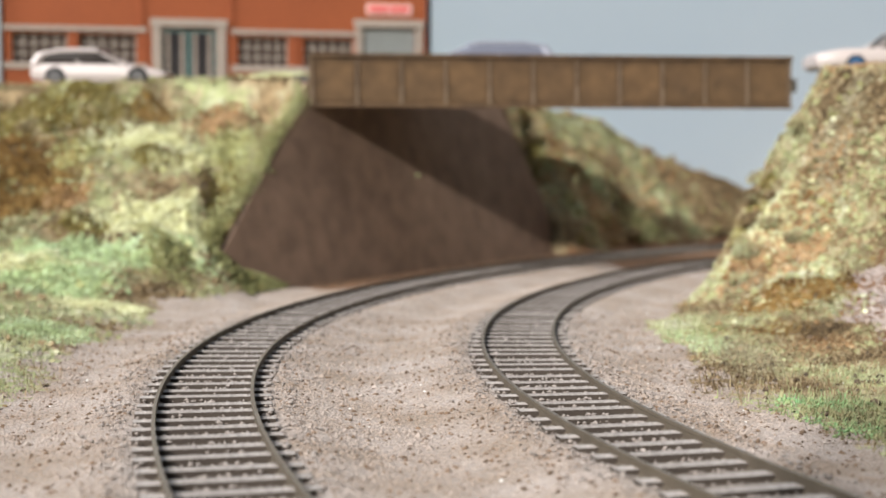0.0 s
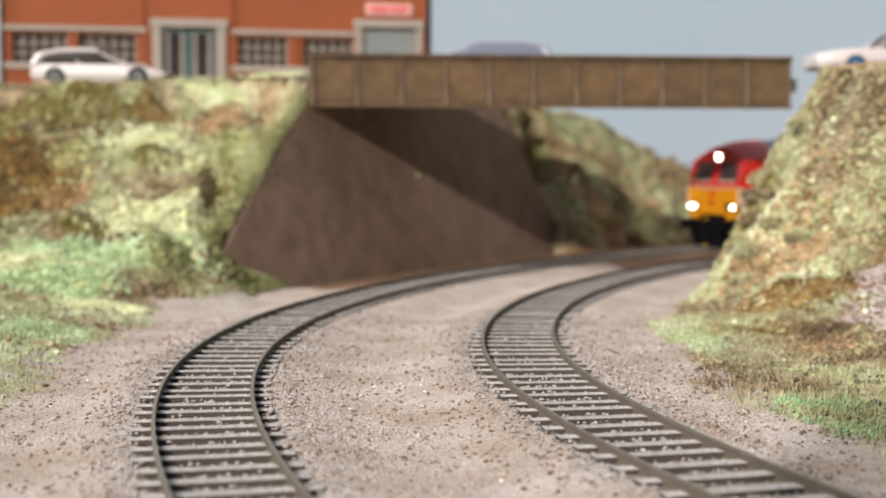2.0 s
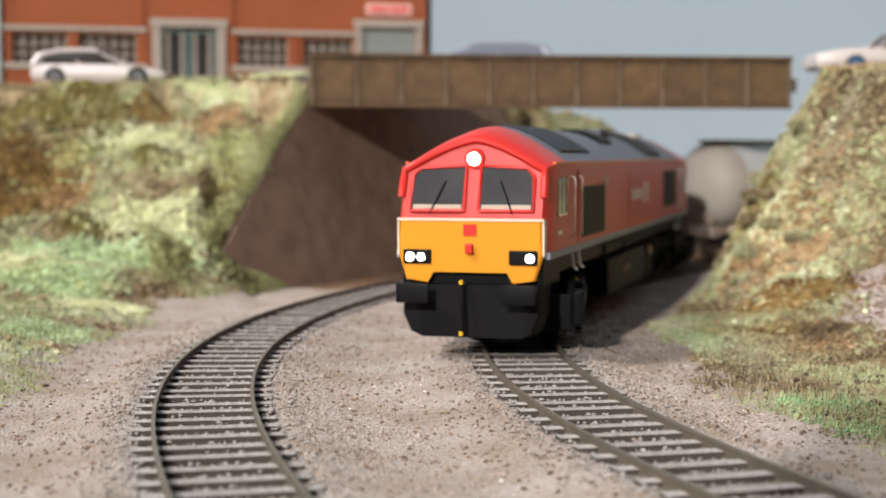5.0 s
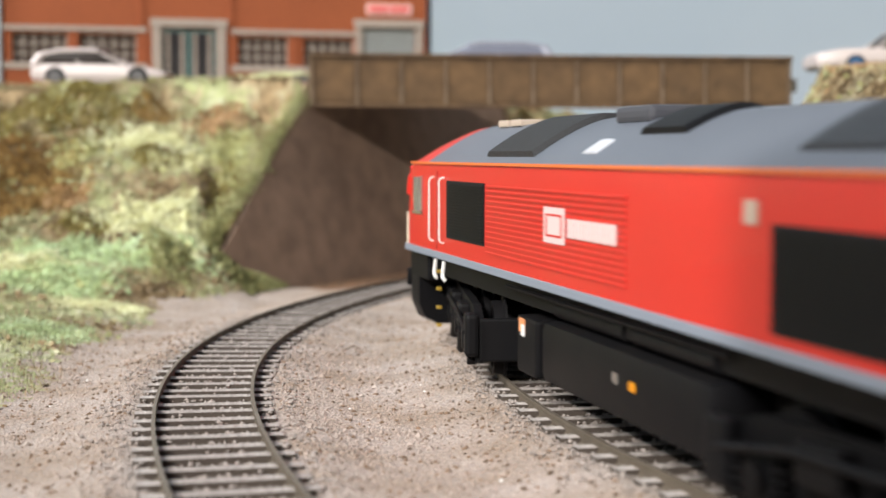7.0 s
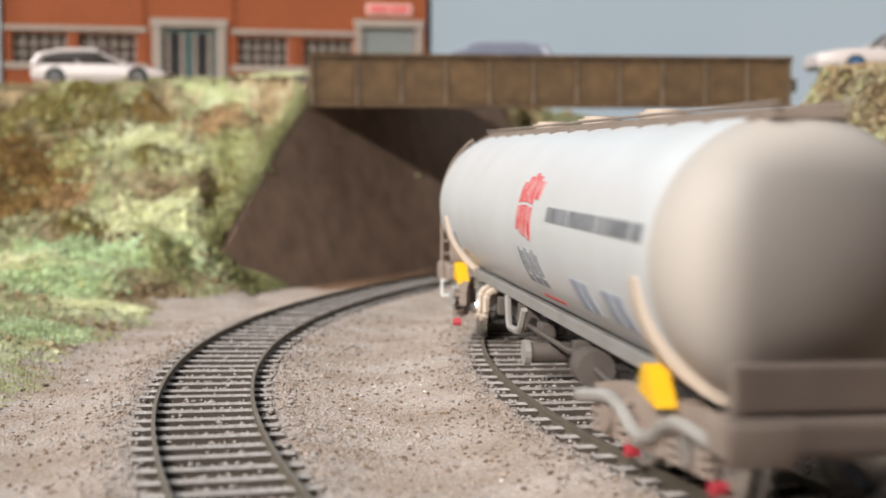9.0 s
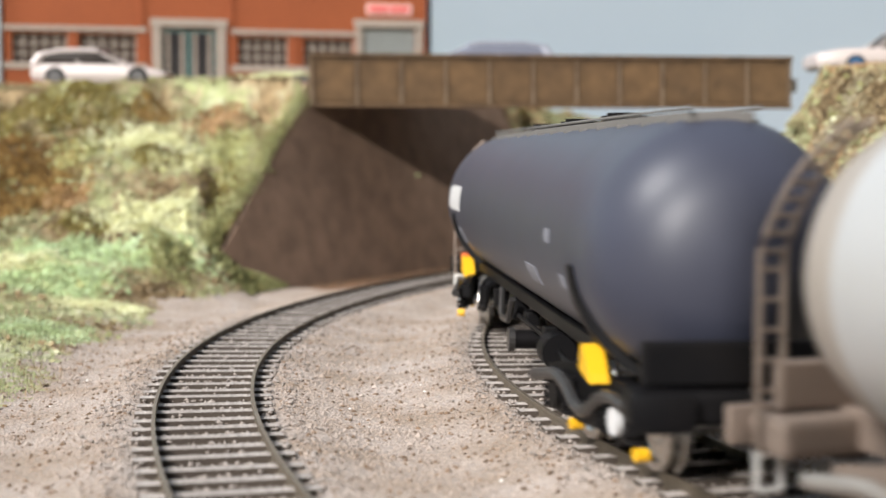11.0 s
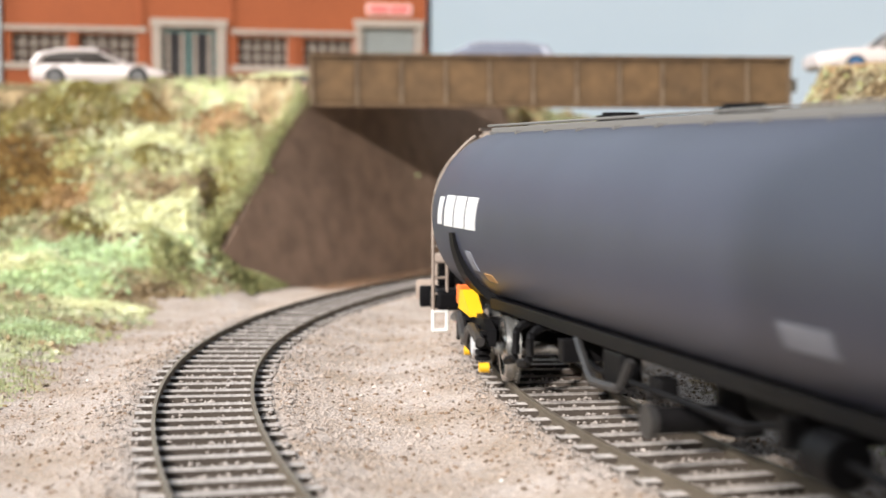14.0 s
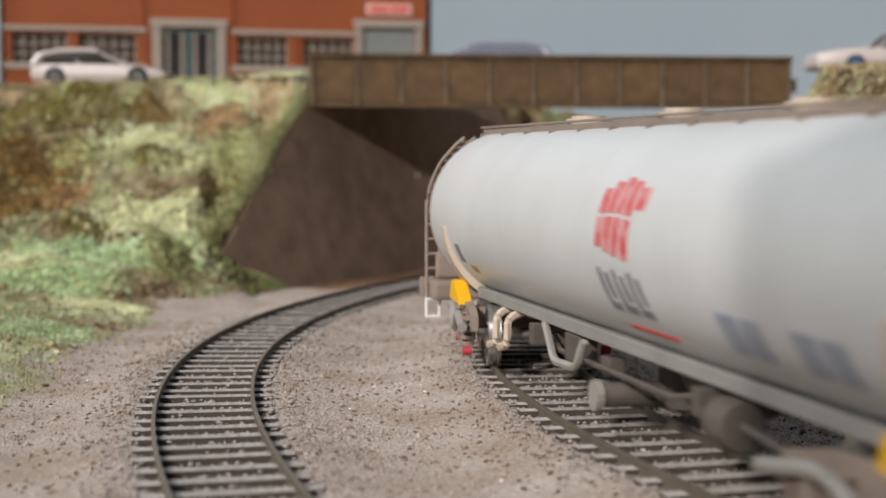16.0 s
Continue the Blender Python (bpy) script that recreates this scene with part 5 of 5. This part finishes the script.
FLOCK = ([(1, 0, 0), (-0.5, 0.86, 0), (-0.5, -0.86, 0), (0.5, 0.86, 0.8), (-1, 0, 0.8), (0.5, -0.86, 0.8), (0, 0, 1.3)],
         [(0, 3, 5), (1, 4, 3), (2, 5, 4), (0, 1, 3), (1, 2, 4), (2, 0, 5), (3, 4, 6), (4, 5, 6), (5, 3, 6)])
scatter("turf_clumps", FLOCK, 5000, (-120, 180, 170, 480), (0.2, 0.7), MINT, "clumps of mint green scenic turf", 22, squash=0.9, sink=-0.2,
        keep=lambda x, y, dl, dr, sr: turf_zone(x, y, dl, dr, sr) & (np.sin(x / 9.0 + 0.6) * np.sin(y / 14.0) > 0.05) & (((x < 0) & (x > -135)) | (((x - 72) / 16) ** 2 + ((y - 262) / 28) ** 2 < 1)))
scatter("dark_scatter", FLOCK, 9000, (-220, 260, 200, 700), (0.15, 0.85), TWIG, "dark brown twigs and scatter", 23, squash=0.8, keep=on_turf)


def patch(cx, cy, rx, ry):
    """A ragged patch of turf round a point."""
    def keep(x, y, dl, dr, sr):
        q = ((x - cx) / rx) ** 2 + ((y - cy) / ry) ** 2
        dither = np.modf(np.abs(np.sin(x * 12.9898 + y * 78.233) * 43758.5))[0]
        return (q + 0.3 * np.sin(x / 3.7) * np.sin(y / 4.9) + 0.95 * dither < 1.1) & on_turf(x, y, dl, dr, sr)
    return keep


def fibres(name, count, region, length, mat, label, seed, keep):
    """Standing grass fibres: thin blades, each bent once."""
    rng = np.random.default_rng(seed)
    x0, x1, y0, y1 = region
    x, y = rng.uniform(x0, x1, count), rng.uniform(y0, y1, count)
    dl, _ = from_track(LEFT, x, y, -400, 890)
    dr, sr = from_track(RIGHT, x, y, -400, 1000)
    ok = keep(x, y, dl, dr, sr)
    x, y = x[ok], y[ok]
    z = ground_height(x, y) - 0.3
    n = len(x)
    h = rng.uniform(*length, n)
    a, lean = rng.uniform(0, 2 * np.pi, n), rng.uniform(0.3, 1.5, n)
    w = rng.uniform(0.05, 0.12, n)
    ux, uy = np.cos(a), np.sin(a)
    sx, sy = -uy * w, ux * w
    mid = np.stack([x + ux * h * lean * 0.3, y + uy * h * lean * 0.3, z + h * 0.6], -1)
    tip = np.stack([x + ux * h * lean, y + uy * h * lean, z + h * (1.05 - 0.5 * lean)], -1)
    root = np.stack([x, y, z], -1)
    s = np.stack([sx, sy, 0 * sx], -1)
    verts = np.stack([root - s, root + s, mid + s * 0.8, mid - s * 0.8, tip], 1).reshape(-1, 3) * 0.001
    k = (np.arange(n) * 5)[:, None]
    faces = np.concatenate([k + np.array([0, 1, 2]), k + np.array([0, 2, 3]), k + np.array([3, 2, 4])])
    me = bpy.data.meshes.new(name)
    me.from_pydata(verts.tolist(), [], faces.tolist())
    me.materials.append(mat)
    return tagged(new(name, me), label, "grass", kind="stuff")


def tones(name, dark, mid, light, seed):
    return turf_material(name, seed, [(0.30, dark), (0.72, light), (0.50, mid)], 60.0, island=0.3)


OLIVE = tones("olive_turf", (0.08, 0.06, 0.018), (0.17, 0.13, 0.035), (0.28, 0.24, 0.09), 5.0)
UMBER = tones("umber_turf", (0.085, 0.045, 0.014), (0.20, 0.115, 0.034), (0.32, 0.21, 0.08), 6.0)
CREAM = tones("pale_turf", (0.42, 0.40, 0.19), (0.59, 0.59, 0.34), (0.72, 0.73, 0.50), 7.0)
STRAW = tones("straw_turf", (0.15, 0.11, 0.06), (0.29, 0.245, 0.15), (0.43, 0.385, 0.27), 11.0)
PALEMINT = tones("pale_mint_turf", (0.27, 0.31, 0.14), (0.40, 0.50, 0.26), (0.58, 0.68, 0.45), 10.0)
RUSTY = tones("rusty_turf", (0.17, 0.09, 0.037), (0.37, 0.225, 0.11), (0.52, 0.38, 0.22), 8.0)
LIME = tones("light_green_turf", (0.21, 0.19, 0.075), (0.37, 0.37, 0.16), (0.53, 0.53, 0.29), 9.0)
PATCHES = [(OLIVE, "olive", (-150, 568, 40, 18)), (UMBER, "umber", (-150, 524, 28, 32)), (RUSTY, "rusty", (-128, 520, 9, 10)), (CREAM, "pale", (-112, 553, 22, 12)),
           (RUSTY, "rusty", (-83, 563, 11, 11)), (OLIVE, "olive", (-100, 537, 14, 7)), (CREAM, "pale", (-98, 506, 24, 16)), (PALEMINT, "pale mint", (-104, 482, 38, 12)), (CREAM, "pale", (-84, 488, 14, 10)), (CREAM, "pale", (-128, 470, 18, 10)),
           (PALEMINT, "pale mint", (-118, 455, 24, 16)), (CREAM, "pale", (-62, 572, 16, 9)), (OLIVE, "olive", (-74, 520, 9, 18)),
           (PALEMINT, "pale mint", (-100, 372, 16, 20)), (CREAM, "pale", (-100, 432, 20, 12)),
           (RUSTY, "rusty", (100, 455, 24, 28)), (UMBER, "umber", (96, 418, 18, 18)), (LIME, "light green", (128, 535, 16, 24)), (LIME, "light green", (150, 560, 20, 18)),
           (RUSTY, "rusty", (140, 500, 18, 16)), (RUSTY, "rusty", (112, 560, 14, 14)), (STRAW, "straw", (66, 330, 9, 22)), (LIME, "light green", (68, 390, 8, 14)), (RUSTY, "rusty", (90, 356, 10, 14)), (MINT, "mint green", (71, 262, 13, 24)), (OLIVE, "olive", (102, 500, 10, 14)),
           (STRAW, "straw", (116, 530, 9, 30)), (CREAM, "pale", (104, 478, 9, 22)), (STRAW, "straw", (134, 520, 12, 18)), (STRAW, "straw", (88, 446, 8, 18)), (STRAW, "straw", (122, 470, 14, 16)),
           (PALEMINT, "pale mint", (62, 372, 8, 26)), (STRAW, "straw", (70, 345, 9, 26)), (UMBER, "umber", (84, 386, 10, 16)), (LIME, "light green", (-76, 545, 10, 16)), (CREAM, "pale", (-92, 535, 12, 8)),
           (UMBER, "umber", (-108, 572, 12, 6)), (LIME, "light green", (-132, 545, 12, 8)), (UMBER, "umber", (-70, 498, 7, 10)), (OLIVE, "olive", (-118, 500, 10, 8)),
           (RUSTY, "rusty", (70, 735, 24, 12)), (OLIVE, "olive", (36, 725, 16, 14)), (LIME, "light green", (110, 752, 24, 10)), (RUSTY, "rusty", (150, 770, 24, 10))]


def bare_of_patches(x, y, dl, dr, sr):
    ok = on_turf(x, y, dl, dr, sr)
    for _, _, (cx, cy, rx, ry) in PATCHES:
        ok &= ((x - cx) / rx) ** 2 + ((y - cy) / ry) ** 2 > 0.55
    return ok


for i, (mat, tone, (cx, cy, rx, ry)) in enumerate(PATCHES):
    span = (cx - rx, cx + rx, cy - ry, cy + ry)
    scatter("turf_patch", FLOCK, int(rx * ry * 12), span, (0.3, 1.0) if cy > 400 else (0.15, 0.5), mat, "patch of " + tone + " scenic turf on the bank", 50 + i,
            squash=0.9, sink=0.1, keep=patch(cx, cy, rx, ry))
    fibres("patch_fibres", int(rx * ry * 7), span, (1.4, 3.6) if cy > 400 else (1.0, 2.8), mat, tone + " static grass fibres on the bank", 90 + i, patch(cx, cy, rx, ry))
scatter("turf_clumps", FLOCK, 42000, (-250, 300, 330, 860), (0.35, 1.25), BLADES, "clumps of green and straw scenic turf", 21, squash=0.9, sink=-0.2, keep=bare_of_patches)
scatter("turf_clumps", FLOCK, 16000, (-150, 200, 200, 430), (0.15, 0.55), BLADES, "fine green and straw scenic turf", 24, squash=0.8, sink=-0.2, keep=bare_of_patches)
scatter("turf_tufts", FLOCK, 4200, (-230, 280, 400, 860), (0.8, 2.2), BLADES, "larger tufts of straw and green turf", 25, squash=0.85, sink=-0.3, keep=bare_of_patches)
heaps = ((106, 505, 7), (122, 540, 8), (98, 480, 6), (114, 535, 6), (92, 455, 6), (128, 525, 8), (104, 470, 6), (84, 425, 5), (110, 490, 6), (132, 555, 8), (118, 548, 9), (112, 520, 8), (104, 492, 8), (96, 468, 7), (126, 570, 8), (88, 440, 6), (120, 500, 7), (108, 455, 6), (116, 560, 7), (-150, 560, 8), (-120, 540, 7), (-95, 520, 6), (-140, 500, 7),
         (60, 740, 8), (90, 748, 8), (120, 756, 7), (150, 768, 7), (40, 728, 8))
for i, (cx, cy, k) in enumerate(heaps):
    rr = np.random.default_rng(200 + i)
    d = rr.normal(size=(900, 3))
    d /= np.linalg.norm(d, axis=1)[:, None]
    d *= (rr.random(900) ** 0.3)[:, None]
    base_z = float(ground_height(np.array([cx * 1.0]), np.array([cy * 1.0]))[0])
    pts = np.array((cx, cy, base_z - 2.0)) + d * np.array((k, k, 0.42 * k))
    scatter("grass_tuft", FLOCK, 1, (0, 1, 0, 1), (0.2, 0.7), BLADES, "rounded tuft of straw and green turf on the bank", 300 + i, squash=0.9, sink=0, keep=lambda x, y, dl, dr, sr: x > -9, points=pts)
rng = np.random.default_rng(77)
edge = []
for k in range(5200):
    z = rng.uniform(-1, 72)
    q = WALL_A + WALL_DIR * (-75 + 88 * z / 66 - abs(rng.normal(0, 5.5)) + abs(rng.normal(0, 1.8)) * (1.2 + math.sin(z / 4.7))) + WALL_N * (13.5 * z / 65 + rng.uniform(-0.6, 4))
    edge.append((q[0], q[1], z + rng.uniform(-1.5, 0.8)))
mound = []
for k in range(9000):
    a = rng.uniform(-88, -20)
    top = (21 + 3 * math.sin(a / 5.0)) * min(1.0, max(0.0, (-20 - a) / 54)) ** 1.1 + 1.5
    z = top * rng.random()
    q = WALL_A + WALL_DIR * a + WALL_N * (13.5 * z / 65 - (top - z) * rng.uniform(0.0, 0.75) - rng.uniform(-3.0, 1.2))
    mound.append((q[0], q[1], z))
scatter("turf_fringe", FLOCK, 1, (0, 1, 0, 1), (0.2, 0.65), LIME, "turf fringe overgrowing the abutment edge", 78, squash=0.9, sink=0, keep=lambda x, y, dl, dr, sr: x > -9, points=np.array(edge))
scatter("turf_fringe", FLOCK, 1, (0, 1, 0, 1), (0.2, 0.65), LIME, "straw turf heaped at the abutment foot", 79, squash=0.9, sink=0, keep=lambda x, y, dl, dr, sr: x > -9, points=np.array(mound))
scatter("dirt_stones", OCTA, 6000, (-70, 190, 500, 780), (0.3, 0.8), BROWNGRIT, "brown grit by the abutment", 18,
        keep=lambda x, y, dl, dr, sr: dirt_zone(x, y, dl, dr) & (np.minimum(np.abs(dl), np.abs(dr)) > 10) & ~turf_zone(x, y, dl, dr, sr))


fibres("grass_fibres", 90000, (-250, 300, 200, 760), (1.4, 3.8), BLADES, "straw and green static grass fibres", 31, bare_of_patches)
fibres("grass_fibres", 60000, (-130, 190, 170, 430), (1.0, 3.2), BLADES, "fine straw and green static grass fibres", 33, bare_of_patches)
fibres("grass_fibres", 22000, (-120, 180, 170, 420), (1.0, 3.2), MINT, "short mint green grass fibres", 32, lambda x, y, dl, dr, sr: turf_zone(x, y, dl, dr, sr) & (np.abs(x) < 0.33 * y + 12) & ~rubble_zone(x, y, dr, 1.2) & (np.sin(x / 9.0 + 0.6) * np.sin(y / 14.0) > -0.2) & ((x < 0) | (((x - 72) / 16) ** 2 + ((y - 262) / 28) ** 2 < 1)))
scatter("turf_crumbs", FLOCK, 90000, (78, 150, 430, 640), (0.3, 1.3), BLADES, "straw and green turf crumbs on the steep bank", 61, squash=0.9, sink=0.1, keep=bare_of_patches)
scatter("turf_crumbs", FLOCK, 40000, (55, 140, 320, 480), (0.15, 0.55), BLADES, "fine straw and green turf crumbs along the bank foot", 62, squash=0.9, sink=0.3, keep=on_turf)
for seed, span in ((41, (60, 210, 380, 650)), (42, (-195, -45, 430, 600)), (43, (0, 240, 690, 800))):
    fibres("grass_fibres", 60000 if seed == 41 else 45000, span, (1.0, 3.0), BLADES, "dense straw and green static grass", seed, bare_of_patches)
    scatter("turf_crumbs", FLOCK, 26000, span, (0.2, 0.75), BLADES, "fine crumbs of straw and green turf", seed + 10, squash=0.9, sink=0.1, keep=bare_of_patches)

for seed, mat, tone, count, span, size in ((401, CREAM, "pale", 1300, (70, 190, 380, 640), (0.5, 1.6)), (402, UMBER, "umber", 250, (70, 190, 380, 640), (0.5, 1.5)),
                                           (403, LIME, "light green", 1300, (80, 190, 430, 640), (0.6, 1.8)), (404, RUSTY, "rusty", 600, (70, 190, 380, 640), (0.5, 1.6)),
                                           (405, RUSTY, "rusty", 1800, (20, 240, 690, 820), (0.7, 2.0)), (406, OLIVE, "olive", 900, (20, 240, 690, 820), (0.7, 1.9)),
                                           (407, LIME, "light green", 900, (20, 240, 690, 820), (0.7, 1.9)), (409, LIME, "light green", 500, (-190, -50, 440, 600), (0.5, 1.6)),
                                           (412, TWIG, "dark brown", 600, (-190, 190, 400, 640), (0.4, 1.2))):
    scatter("turf_tufts", FLOCK, count, span, size, mat, "loose " + tone + " tufts on the banks", seed, squash=0.8, sink=-0.1, keep=on_turf)

motions()
